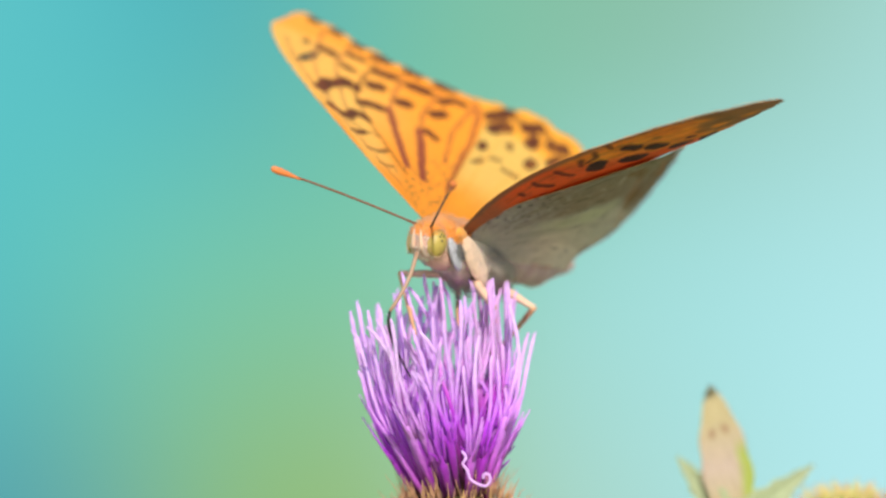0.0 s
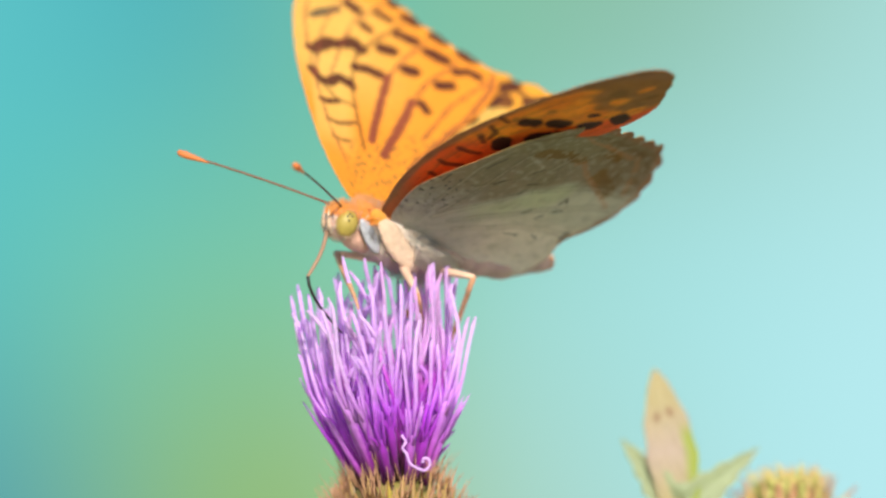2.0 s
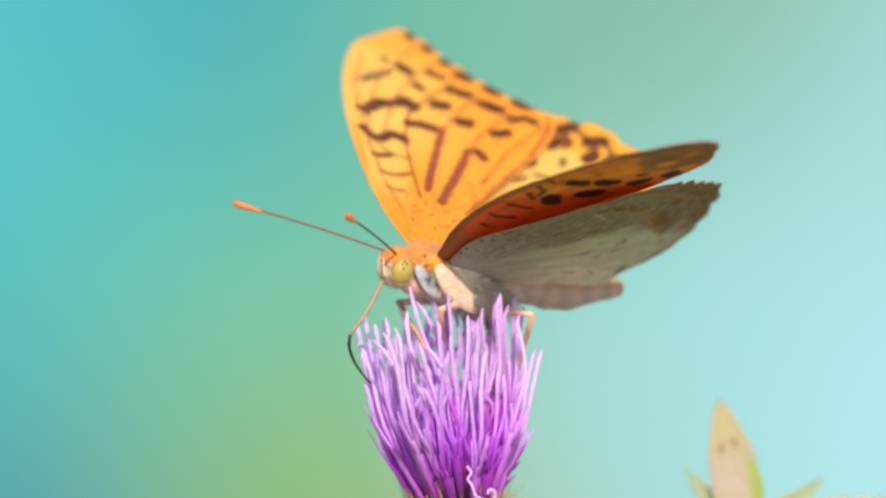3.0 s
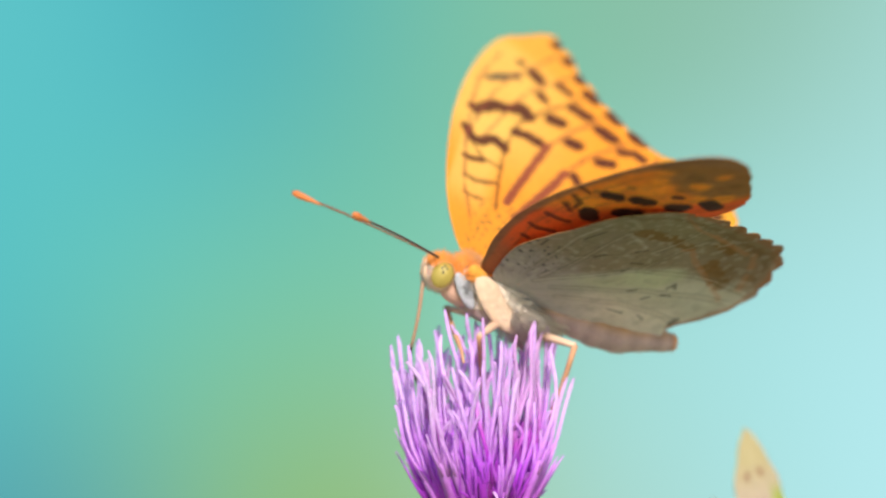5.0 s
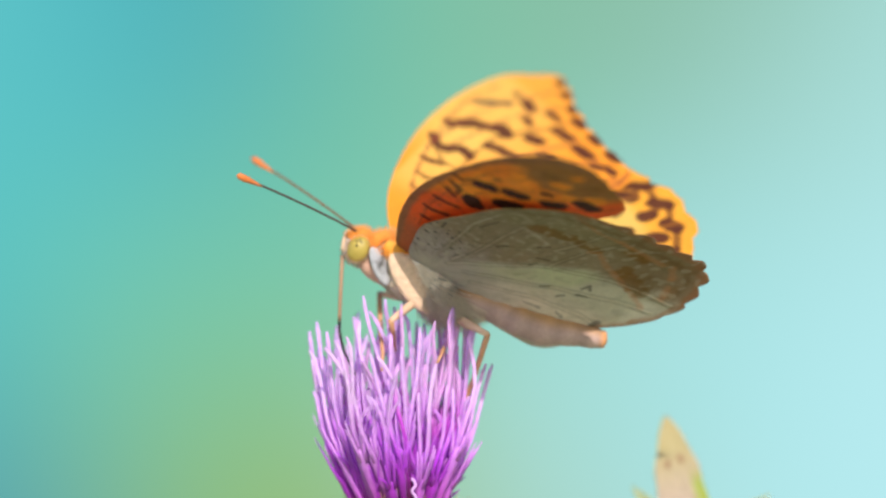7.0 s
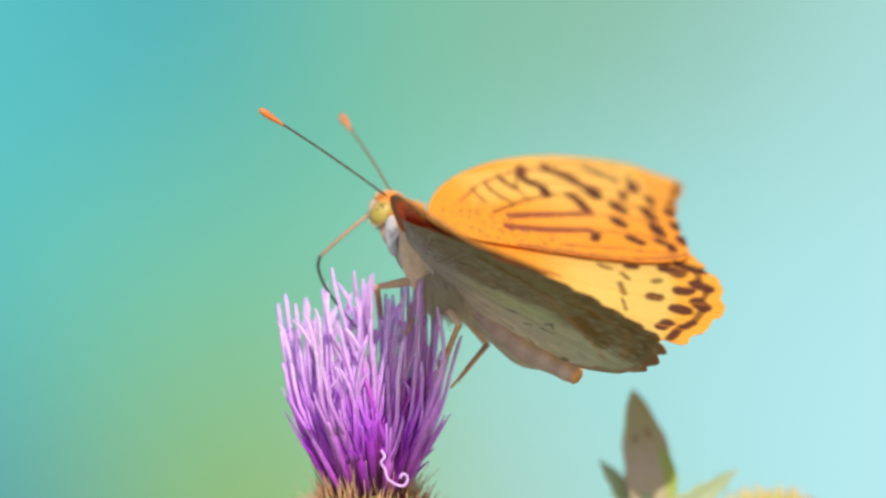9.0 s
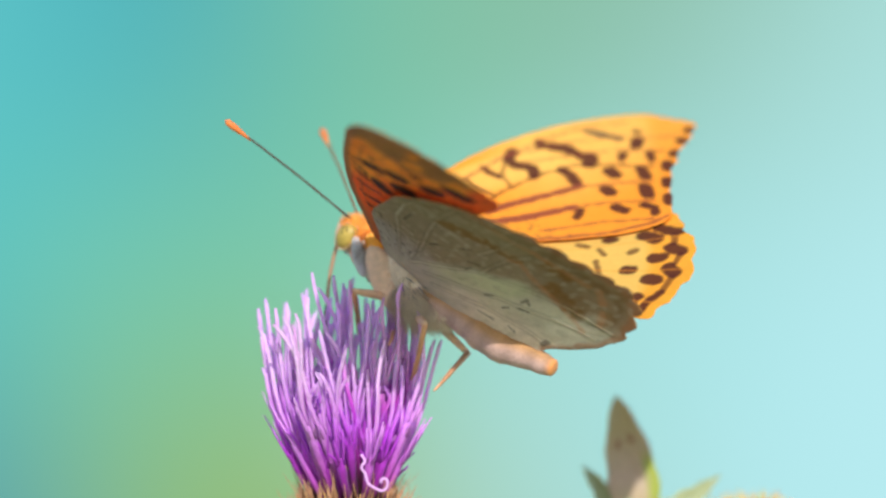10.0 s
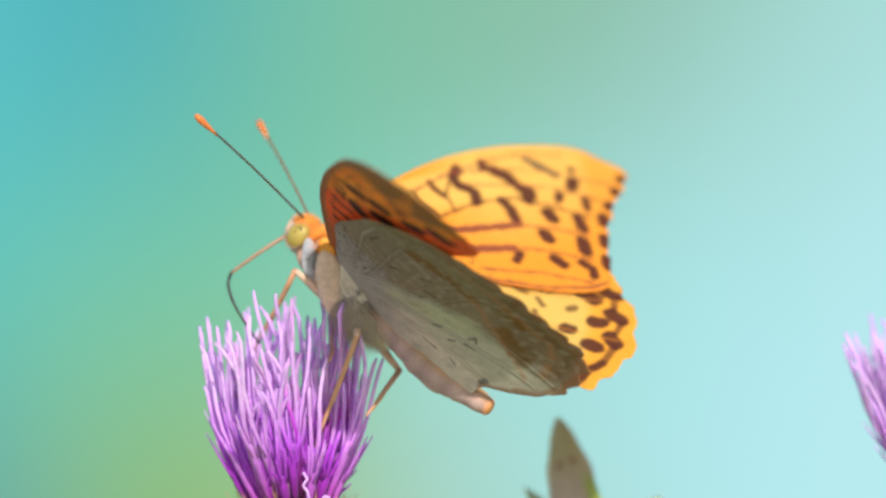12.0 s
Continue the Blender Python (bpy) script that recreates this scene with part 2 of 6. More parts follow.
# ---- the setting ----
ground_v, ground_f = [], []
for j in range(41):
    for i in range(41):
        x, y = (i - 20) ** 3 / 8000 * 400, (j - 20) ** 3 / 8000 * 400
        ground_v.append((x, y, 0.03 * noise.noise(Vector((x * 0.4, y * 0.4, 0))) if abs(x) + abs(y) > 0.6 else 0.0))
for j in range(40):
    for i in range(40):
        ground_f.append((j * 41 + i, j * 41 + i + 1, (j + 1) * 41 + i + 1, (j + 1) * 41 + i))
tagged(part("ground", ground_v, ground_f, GRASS), "unseen meadow ground, grey-green for its bounced light", "ground", kind="structure")

# one upright sheet that emits its daylight colours itself; no lamp lights it
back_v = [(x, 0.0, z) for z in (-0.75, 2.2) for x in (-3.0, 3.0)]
backdrop = part("backdrop", back_v, [(0, 1, 3, 2)], glowing_distance_material(), smooth=False)
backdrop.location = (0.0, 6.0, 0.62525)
tagged(backdrop, "glowing sheet painted as far meadow and water blurred into soft teal and green", "backdrop", kind="structure")


# ---- the thistles ----
def floret_mesh(lean, height, seed):
    """One slender floret: a purple tube that splits into short lobes, with a long thin style. It leaves the cup leaning along +x and then turns upright."""
    rng = random.Random(seed)
    steps, line = 24, [Vector((0, 0, 0))]
    upright = rng.uniform(0.65, 1.2)
    drift = rng.uniform(-0.3, 0.3)
    for i in range(steps):
        s = (i + 0.5) / steps
        f = min(1.0, max(0.0, (s - 0.36) / 0.5))
        a = lean * (1 - upright * f * f * (3 - 2 * f))
        b = drift * f * math.sin(2.6 * s + rng.uniform(-0.2, 0.2))
        line.append(line[-1] + Vector((math.sin(a), math.sin(b), math.cos(a) * math.cos(b))) * height / steps)

    def at(s, side=0.0, off=0.0):
        i = min(steps - 1, int(s * steps))
        p = line[i].lerp(line[i + 1], s * steps - i)
        return p + Vector((off, side, 0))
    mouth = rng.uniform(0.30, 0.46)
    body = tube([at(mouth * s) for s in (0, 0.3, 0.6, 0.85, 1.0, 1.1)], [0.00026, 0.00034, 0.00046, 0.00054, 0.00046, 0.00022], 7)
    pieces = [body]
    for k in range(5):
        a = k * math.pi * 0.4 + rng.uniform(-0.5, 0.5)
        reach = rng.uniform(0.0003, 0.0012)
        top = mouth + rng.uniform(0.08, 0.24)
        dx, dy = math.cos(a) * reach, math.sin(a) * reach
        pieces.append(tube([at(mouth * 0.92, dy * 0.4, dx * 0.4), at(mouth + 0.04, dy * 0.65, dx * 0.65), at((mouth + top) / 2 + 0.02, dy * 0.95, dx * 0.95), at(top, dy * 1.3, dx * 1.3)],
                           [0.00022, 0.00019, 0.00015, 0.00006], 5))
    wob = rng.uniform(-0.0012, 0.0012)
    pieces.append(tube([at(mouth * 0.9), at(0.55), at(0.66, wob * 0.5), at(0.76, wob), at(0.86, wob * 0.8), at(0.95, wob * 0.2), at(1.0, -wob * 0.4, rng.uniform(-0.0004, 0.0004))],
                       [0.00026, 0.00025, 0.00024, 0.00023, 0.00023, 0.00024, 0.00013], 6))
    verts, faces = merged(*pieces)
    mesh = bpy.data.meshes.new("floret")
    mesh.from_pydata([tuple(v) for v in verts], [], faces)
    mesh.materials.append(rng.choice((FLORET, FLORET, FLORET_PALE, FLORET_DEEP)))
    mesh.polygons.foreach_set("use_smooth", [True] * len(mesh.polygons))
    return mesh


def bract_mesh(length, width, mat, flare=0.35):
    """A narrow scale leaf with a keel that ends in a spine; it rises along +z and flares along +x."""
    rows = 7
    verts, faces = [], []
    for i in range(rows + 1):
        s = i / rows
        w = width * (math.sin(math.pi * min(1, 0.25 + s * 0.75)) ** 0.8) * (1 - s) ** 0.5 + 0.00004
        x = flare * length * s * s
        z = length * s
        verts += [(x, -w, z), (x + w * 0.35, 0, z), (x, w, z), (x - w * 0.2 - 0.0001, 0, z)]
    for i in range(rows):
        for k in range(4):
            j = (k + 1) % 4
            faces.append((i * 4 + k, i * 4 + j, i * 4 + 4 + j, i * 4 + 4 + k))
    faces += [(3, 2, 1, 0), (rows * 4, rows * 4 + 1, rows * 4 + 2, rows * 4 + 3)]
    mesh = bpy.data.meshes.new("bract")
    mesh.from_pydata(verts, [], faces)
    mesh.materials.append(mat)
    mesh.polygons.foreach_set("use_smooth", [True] * len(mesh.polygons))
    return mesh


def cup(profile, sides=28):
    """A turned body from (radius, height) pairs."""
    verts, faces = [], []
    for r, z in profile:
        for k in range(sides):
            a = 2 * math.pi * k / sides
            verts.append((math.cos(a) * r, math.sin(a) * r, z))
    for i in range(len(profile) - 1):
        for k in range(sides):
            j = (k + 1) % sides
            faces.append((i * sides + k, i * sides + j, (i + 1) * sides + j, (i + 1) * sides + k))
    faces.append(tuple(range(sides - 1, -1, -1)))
    faces.append(tuple(range((len(profile) - 1) * sides, len(profile) * sides)))
    return verts, faces


def placed(name, mesh, parent, m):
    ob = new(name, mesh)
    ob.parent = parent
    ob.matrix_basis = m
    return ob


def involucre(plant, radius, height, mat, rows, spread, slim=1.0, around=16, fill=0.8, size=1.0, other=None, stray=6):
    """The scaly cup below a thistle flower: rows of spined bracts round an egg-shaped core that ends at z = 0."""
    top = -0.0016 * (fill < 0.8)
    core = [(0.0015, -height), (radius * 0.75, -height * 0.88), (radius * 1.0, -height * 0.6), (radius * 0.97, -height * 0.35),
            (radius * 0.7, -height * 0.2), (radius * 0.5, -height * 0.04), (radius * 0.25, 0.0)]
    part("receptacle", *cup([(r, z + top) for r, z in core]), mat, plant)
    shapes = ((0.8, 0.6), (1.0, 0.35), (1.0, 0.2), (0.75, 0.08))
    meshes = [bract_mesh(0.0066 * size * s, 0.0012 * slim * s, mat, f) for s, f in shapes]
    more = [bract_mesh(0.0058 * size * s, 0.0013 * slim * s, other or mat, f + 0.1) for s, f in shapes]
    rng = random.Random(int(radius * 1e5))
    for row in range(rows):
        f = row / (rows - 1)
        z = top - height * (0.92 - fill * f)
        r = radius * (0.72 + 0.30 * math.sin(math.pi * (0.18 + 0.72 * f)))
        count = around + (row % 2) * 2
        for k in range(count):
            a = 360 / count * (k + 0.5 * (row % 2)) + rng.uniform(-5, 5)
            tilt = spread * (1 - f) + rng.uniform(-stray, stray)
            m = pose(0, 0, 0, 0, 0, a) @ pose(r * 0.93, 0, z, 0, tilt, 0) @ pose(0, 0, 0, 0, 0, rng.uniform(-20, 20))
            placed("bract", (more if rng.random() < 0.4 else meshes)[min(3, int(f * 4))], plant, m)


def stem(plant, top, bottom, radius, bow=0.02):
    """A ribbed, slightly bowed stem down to the ground."""
    path = [(bow * math.sin(math.pi * s) * 0.6, bow * math.sin(math.pi * s), top + (bottom - top) * s) for s in np.linspace(0, 1, 14)]
    part("stem", *tube(path, [radius * (1 + 0.5 * s) for s in np.linspace(0, 1, 14)], 10), STEM, plant)


FLORETS = {}


def thistle_flower(x, y, z, turn, florets, seed):
    """A thistle in bloom; its origin is the rim of the cup, where the florets leave it."""
    plant = new("thistle_flower")
    plant.matrix_basis = pose(x, y, z, 0, 0, turn)
    stem(plant, -0.0125, -z - 0.003, 0.0016)
    involucre(plant, 0.0074, 0.016, BRACT, 9, 20, 0.62, 22, 0.66, 0.9, BRACT_WARM)
    rng = random.Random(seed)
    fuzz = []
    for k in range(800):
        a, h = rng.uniform(0, 2 * math.pi), rng.uniform(-0.0105, -0.0014)
        r = 0.0074 - 0.0030 * max(0.0, 1 + (h + 0.0016) / 0.0055) ** 1.5
        root = Vector((math.cos(a) * r, math.sin(a) * r, h))
        tip = root + Vector((math.cos(a) * rng.uniform(-0.1, 0.7) + rng.uniform(-0.3, 0.3), math.sin(a) * rng.uniform(-0.1, 0.7) + rng.uniform(-0.3, 0.3), 1)) * rng.uniform(0.0012, 0.0034)
        fuzz.append(tube([root, tip], [0.00011, 0.00002], 3))
    tagged(part("cup_fuzz", *merged(*fuzz), FUZZ, plant), kind="stuff")
    for i in range(florets):
        f = math.sqrt((i + 0.5) / florets)
        a = math.degrees(i * 2.39996) + rng.uniform(-8, 8)
        ring_n = min(5, int(f * 6))
        key = (ring_n, rng.randrange(6))
        if key not in FLORETS:
            g = (ring_n + 0.5) / 6
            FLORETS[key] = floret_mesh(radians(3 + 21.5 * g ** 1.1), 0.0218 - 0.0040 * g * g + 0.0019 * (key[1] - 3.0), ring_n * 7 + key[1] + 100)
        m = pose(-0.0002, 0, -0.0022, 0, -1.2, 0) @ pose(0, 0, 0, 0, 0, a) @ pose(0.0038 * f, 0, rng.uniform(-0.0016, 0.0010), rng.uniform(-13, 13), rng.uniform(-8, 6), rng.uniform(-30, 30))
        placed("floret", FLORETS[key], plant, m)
    return plant


main_flower = thistle_flower(0.0013, 0.0, 0.600, 0, 185, 5)
tagged(main_flower, "purple thistle head in full bloom on a spiny cup", "thistle", "thistle flowers")
curl_path = [(0.0027, 0.0002, 0.0035), (0.0033, 0, 0.0028), (0.0028, 0, 0.0021), (0.0034, 0, 0.0014), (0.0038, 0, 0.0004), (0.0045, 0, 0.0),
             (0.0053, 0.0, -0.0003), (0.0061, 0, -0.0004), (0.0067, 0, 0.0001), (0.0066, 0, 0.0008), (0.0059, 0, 0.0009), (0.0057, 0, 0.0004)]
part("curled_style", *tube(curve_through([(0.0012 + (a - 0.0030) * 0.75, b - 0.0062, c - 0.0005) for a, b, c in curl_path], 40, False), [0.00017] * 40, 6), STYLE,
     main_flower, "pale curled thread")


def blade(length, width, fold, arch, rows=18, cols=5, pointed=False):
    """A pointed leaf lobe with a folded midrib and thickness; it grows along +z, faces -y and arches along +y."""
    verts, faces = [], []
    for i in range(rows + 1):
        s = i / rows
        w = width * (math.sin(math.pi * (0.22 + 0.78 * s)) ** 0.75) * (1 + 0.04 * math.sin(s * 23)) if i < rows else 0.00005
        if pointed:
            w = width * ((1 - s) ** 0.85 * (1 + 0.12 * math.sin(s * 26)) + 0.02)
        y = arch * length * s * s
        z = length * s
        across = [2 * k / (cols - 1) - 1 for k in range(cols)]
        for u in across:
            verts.append((u * w, y - abs(u) * w * fold + 0.00005 * math.sin(9 * u + 30 * s), z))
        for u in reversed(across):
            verts.append((u * w * 0.98, y - abs(u) * w * fold + 0.00022, z))
    n = 2 * cols
    for i in range(rows):
        for k in range(n):
            j = (k + 1) % n
            faces.append((i * n + k, i * n + j, (i + 1) * n + j, (i + 1) * n + k))
    return verts, faces


def leaf_pigment(s, u):
    """Tan with a pink middle, a green lower edge and two brown blotches."""
    tan, pink, green, brown = (np.array(lin(*c)[:3]) for c in ((186, 170, 122), (192, 170, 150), (160, 172, 70), (150, 108, 74)))
    c = tan + (pink - tan) * max(0.0, 1 - abs(s - 0.4) / 0.35)
    edge = min(1.0, max(0.0, (u - 0.45) * 5)) * min(1.0, max(0.0, (0.6 - s) * 8))
    c = c + (green - c) * edge
    for where in (-0.38, 0.3):
        spot = max(0.0, 1 - (((u - where) / 0.22) ** 2 + ((s - 0.66 - 0.04 * where) / 0.05) ** 2))
        c = c + (brown - c) * min(1.0, 0.9 * spot)
    return (*c, 1.0)


def moved(piece, m):
    return [m @ Vector(v) for v in piece[0]], piece[1]


def thistle_bud(x, y, z):
    """An unopened thistle head with a lobed leaf beside it."""
    plant = new("thistle_bud")
    plant.matrix_basis = pose(x, y, z)
    stem(plant, -0.011, -z - 0.003, 0.0016, 0.012)
    involucre(plant, 0.0046, 0.0105, BUD_BRACT, 8, 50, 0.8, 16, 0.81, 0.82, BUD_WARM, 18)
    part("bud_tip", *cup([(0.0031, -0.0005), (0.0029, 0.0006), (0.0021, 0.0014), (0.001, 0.0018)]), BUD_BRACT, plant)
    inner = bract_mesh(0.0031, 0.0007, BUD_BRACT, 0.1)
    for k in range(26):
        a, r = k * 137.5, 0.0030 * math.sqrt((k + 0.5) / 26)
        placed("bract", inner, plant, pose(0, 0, 0, 0, 0, a) @ pose(r, 0, 0.0005 - r * 0.3, 0, 10 + r * 11000, 0))
    return plant


bud = thistle_bud(0.04569, 0.02440, 0.59603)
tagged(bud, "yellow-green unopened thistle bud with spiny bracts", "thistle")
leaf = new("thistle_leaf")
leaf.parent = bud
leaf.matrix_basis = pose(-0.0126, -0.004, -0.0016, -8, 0, 0)
tagged(leaf, "lobed spiny thistle leaf, tan and green")
middle_lobe = part("lobe", *moved(blade(0.0160, 0.0029, 0.25, 0.12, 60, 15), pose(0, 0, 0, 0, -9, 8)), LEAF, leaf, "tan middle lobe with two brown blotches")
paint(middle_lobe, [leaf_pigment(i // 30 / 60, (lambda k: 2 * (k if k < 15 else 29 - k) / 14 - 1)(i % 30)) for i in range(61 * 30)])
part("lobe", *moved(blade(0.0094, 0.0023, 0.5, 0.2, 24, 7, True), pose(-0.001, 0, 0.0002, 0, -36, 0)), LEAF_GREEN, leaf)
part("lobe", *moved(blade(0.0106, 0.0024, 0.5, 0.2, 24, 7, True), pose(0.001, 0, 0.0, 0, 50, 0)), LEAF_GREEN, leaf)
part("leaf_base", *moved(blade(0.0165, 0.0036, 0.4, 0.1), pose(0.004, 0.0006, -0.0135, 0, -18, 0)), LEAF_GREEN, leaf)
part("leaf_stalk", *tube([(0.0035, 0.001, -0.013), (0.006, 0.002, -0.022), (0.0115, 0.003, -0.034)], [0.0009, 0.0008, 0.0009], 8), STEM, leaf)

second = copy_thing(main_flower, pose(0.0765, 0.012, 0.6008, 0, -11, 14))
tagged(second, "second purple thistle flower with pale florets", "thistle", "thistle flowers")


# ---- the butterfly ----
MM = 0.001
FORE_EDGE = [(0.3, 1.0), (2.6, 3.5), (6.5, 5.6), (11.6, 7.1), (18.8, 8.2), (25.8, 8.3), (32.2, 7.5), (37.4, 5.9), (39.5, 3.5), (41.2, 0.7), (39.0, -1.5), (35.1, -4.2), (31.6, -7.6),
             (28.8, -11.2), (27.0, -13.6), (25.0, -14.9), (21.5, -13.8), (17.0, -10.9), (9.8, -6.0), (3, -2.4), (0.2, -0.8)]
LEFT_FORE_EDGE = [(0.3, 1.0), (2.0, 2.4), (5.7, 4.8), (11.0, 7.0), (17.4, 8.3), (24.6, 8.8), (31.8, 8.9), (37.2, 8.1), (40.3, 6.2), (40.3, 3.1), (38.3, -0.1), (35.8, -2.9),
                  (33.4, -5.6), (30.6, -7.8), (27.6, -8.4), (23.0, -6.6), (18.0, -4.8), (13.0, -4.0), (8.0, -3.2), (3, -2.2), (0.2, -0.8)]
HIND_EDGE = [(0, 2.0), (4.0, 5.1), (9.6, 5.5), (15.8, 4.3), (21.4, 2.6), (25.6, 0.2), (27.4, -3.2), (27.6, -7.4), (26.8, -11.0), (25.7, -14.9), (23.4, -19.4),
             (20.5, -22.0), (17.7, -22.9), (14.9, -23.6), (13.2, -22.0), (11.4, -19.2), (8.8, -15.6), (5.0, -11.8), (1.8, -9.4), (0.0, -6.4), (-0.3, -2.5)]
LEFT_HIND_EDGE = [(0, 2.0), (3.0, 3.8), (7.5, 5.3), (12.0, 5.2), (16.0, 4.5), (20.8, 3.6), (23.6, 1.4), (25.0, -1.8), (24.8, -5.0), (24.0, -8.6), (22.9, -12.5), (21.8, -15.8), (21.0, -18.6),
                  (19.8, -21.2), (17.4, -22.8), (14.4, -23.3), (12.0, -22.6), (9.2, -20.3), (7.0, -18.2), (4.4, -18.0), (1.4, -15.8), (0.4, -11.5), (-0.1, -6.6), (-0.3, -2.5)]
BEND = (-0.00133, -0.01120, 0.00703)
LEFT_FORE_BEND, LEFT_HIND_BEND = (-0.00137, -0.01079, 0.00986), (-0.00191, -0.02417, 0.00239)

INK, RUST, GREY = 0, 1, 2
# strokes: half width, kind, then points (outward, forward) in millimetres from the wing's joint
FORE_TOP = [
    (0.44, INK, (34.7, 2.9), (34.7, 2.6)), (0.53, GREY, (29.9, 5.7), (31.0, 4.4), (32.1, 2.7)), (0.75, INK, (33.8, 1.3), (32.8, 0.4)),
    (0.53, INK, (30.6, -0.2), (29.8, -0.9)), (0.7, INK, (23.8, 6.4), (23.5, 5.9)), (0.88, INK, (24.7, 5.1), (25.8, 4.0), (26.0, 3.3)),
    (0.84, INK, (26.4, 2.1), (27.2, 1.2), (26.2, 0.3)), (0.84, INK, (27.2, -2.2), (27.1, -3.2)), (0.7, INK, (22.9, 0.9), (23.1, -0.4), (22.8, -1.8)),
    (0.84, INK, (24.6, -5.0), (24.6, -5.7)), (0.7, INK, (23.2, -8.6), (23.6, -9.8)), (0.53, INK, (20.0, -6.5), (18.9, -7.3))]
FORE_TOP_INNER = [
    (0.66, INK, (20.1, 6.4), (18.9, 5.7), (18.7, 4.5), (20.3, 3.0), (19.6, 1.7)), (0.22, INK, (18.5, 5.7), (16.5, 3.6), (16.2, 1.3)),
    (0.44, INK, (15.4, 5.5), (15.4, 4.8), (16.0, 3.6)), (0.31, INK, (12.4, 4.9), (12.3, 3.6), (13.6, 1.3)), (0.22, INK, (9.8, 4.4), (9.8, 3.2), (10.3, 1.9)),
    (0.53, INK, (33.0, -1.9), (32.2, -3.2)), (0.7, INK, (30.1, -4.0), (29.5, -5.8)), (0.79, INK, (28.1, -7.4), (27.3, -9.1)),
    (0.53, INK, (25.7, -10.3), (26.1, -11.7), (25.5, -12.8)), (0.62, INK, (39.9, -0.1), (39.6, -0.4)), (0.66, INK, (37.6, -1.7), (37.3, -2.0))]
FORE_TOP_EDGE = [
    (0.66, INK, (35.3, -3.4), (34.9, -3.8)), (0.7, INK, (33.1, -4.9), (32.4, -6.0)), (0.66, INK, (30.8, -7.8), (30.1, -8.9)),
    (0.66, INK, (28.7, -10.8), (27.9, -12.1)), (0.48, RUST, (22.7, -2.8), (18.2, -1.9), (13.9, -1.0), (11.6, -0.7)),
    (0.53, RUST, (19.8, -5.6), (15.3, -4.2), (11.9, -2.9), (9.9, -2.2)), (0.19, RUST, (29.4, -7.0), (26.3, -4.7), (22.7, -2.8)),
    (0.19, RUST, (27.0, -10.4), (23.2, -7.2), (19.8, -5.6)), (0.26, RUST, (26.0, -14.1), (24.0, -14.1), (19.3, -11.9), (13.9, -8.3), (9.2, -5.2)),
    (0.19, RUST, (24.6, -13.4), (20.4, -9.9), (14.4, -6.9)), (0.19, INK, (31.5, -4.4), (28.2, -1.3), (24.5, 0.9), (19.9, 1.6), (14.7, 1.1), (9.7, 0.2))]
FORE_TOP_VEINS = [
    (0.14, RUST, (35.3, -3.1), (30.7, 0.8), (26.9, 2.3), (19.8, 4.2)), (0.14, RUST, (37.9, -0.7), (31.4, 3.4), (27.0, 4.9), (18.6, 6.2)),
    (0.14, RUST, (34.9, 5.3), (29.1, 6.7), (24.9, 6.7), (17.6, 6.0), (11.2, 4.7), (6.7, 2.7))]
HIND_TOP = [
    (0.55, INK, (18.9, -9.6), (19.6, -10.0)), (0.38, INK, (19.4, -13.1), (20.1, -13.3)), (0.92, INK, (22.3, -11.8), (22.7, -13.2)),
    (0.69, INK, (17.4, -15.2), (17.9, -15.6)), (0.80, INK, (20.6, -15.9), (21.2, -16.4)), (0.83, INK, (18.2, -18.2), (18.6, -19.1)),
    (0.75, INK, (14.9, -19.9), (15.7, -19.8)), (0.78, INK, (24.3, -11.6), (24.6, -13.1), (25.1, -14.0)), (0.83, INK, (22.9, -15.8), (23.2, -17.2)),
    (0.83, INK, (20.7, -18.5), (20.5, -19.7)), (0.52, INK, (14.1, -22.1), (15.9, -21.4), (17.6, -21.3))]
HIND_TOP_INNER = [
    (0.38, INK, (24.5, -14.2), (23.6, -15.5)), (0.34, INK, (22.9, -17.5), (21.5, -18.6)), (0.39, INK, (20.1, -20.0), (18.2, -21.1)),
    (0.34, INK, (16.2, -7.9), (16.7, -9.0)), (0.32, INK, (17.3, -10.4), (17.3, -11.4)), (0.32, INK, (16.0, -11.7), (15.2, -13.3)),
    (0.69, INK, (25.3, -8.2), (25.4, -9.5)), (0.63, INK, (23.2, -8.0), (23.5, -8.9)), (0.18, INK, (14.5, -13.9), (13.6, -15.6))]
FORE_UNDER = [
    (0.36, INK, (21.1, 8.0), (21.2, 6.9)), (0.95, INK, (22.6, 5.3), (23.1, 4.4)), (1.05, INK, (24.5, 2.5), (25.0, 1.5)), (1.05, INK, (26.0, -1.5), (26.6, -2.3)),
    (1.05, INK, (29.2, -3.5), (28.6, -5.2)), (0.55, INK, (28.2, 0.6), (28.4, 0.0)), (0.36, INK, (17.2, 6.2), (16.7, 4.8)), (1.1, INK, (18.2, 3.5), (17.5, 2.6)),
    (1.25, INK, (21.1, 1.2), (21.8, 0.4)), (0.38, INK, (14.0, 5.6), (14.3, 4.4), (14.9, 3.2)), (0.34, INK, (11.0, 5.0), (11.0, 3.9), (12.0, 2.4)),
    (0.26, INK, (8.7, 3.7), (8.8, 2.8)), (0.3, INK, (19.3, 7.2), (18.8, 5.6), (17.4, 5.0))]
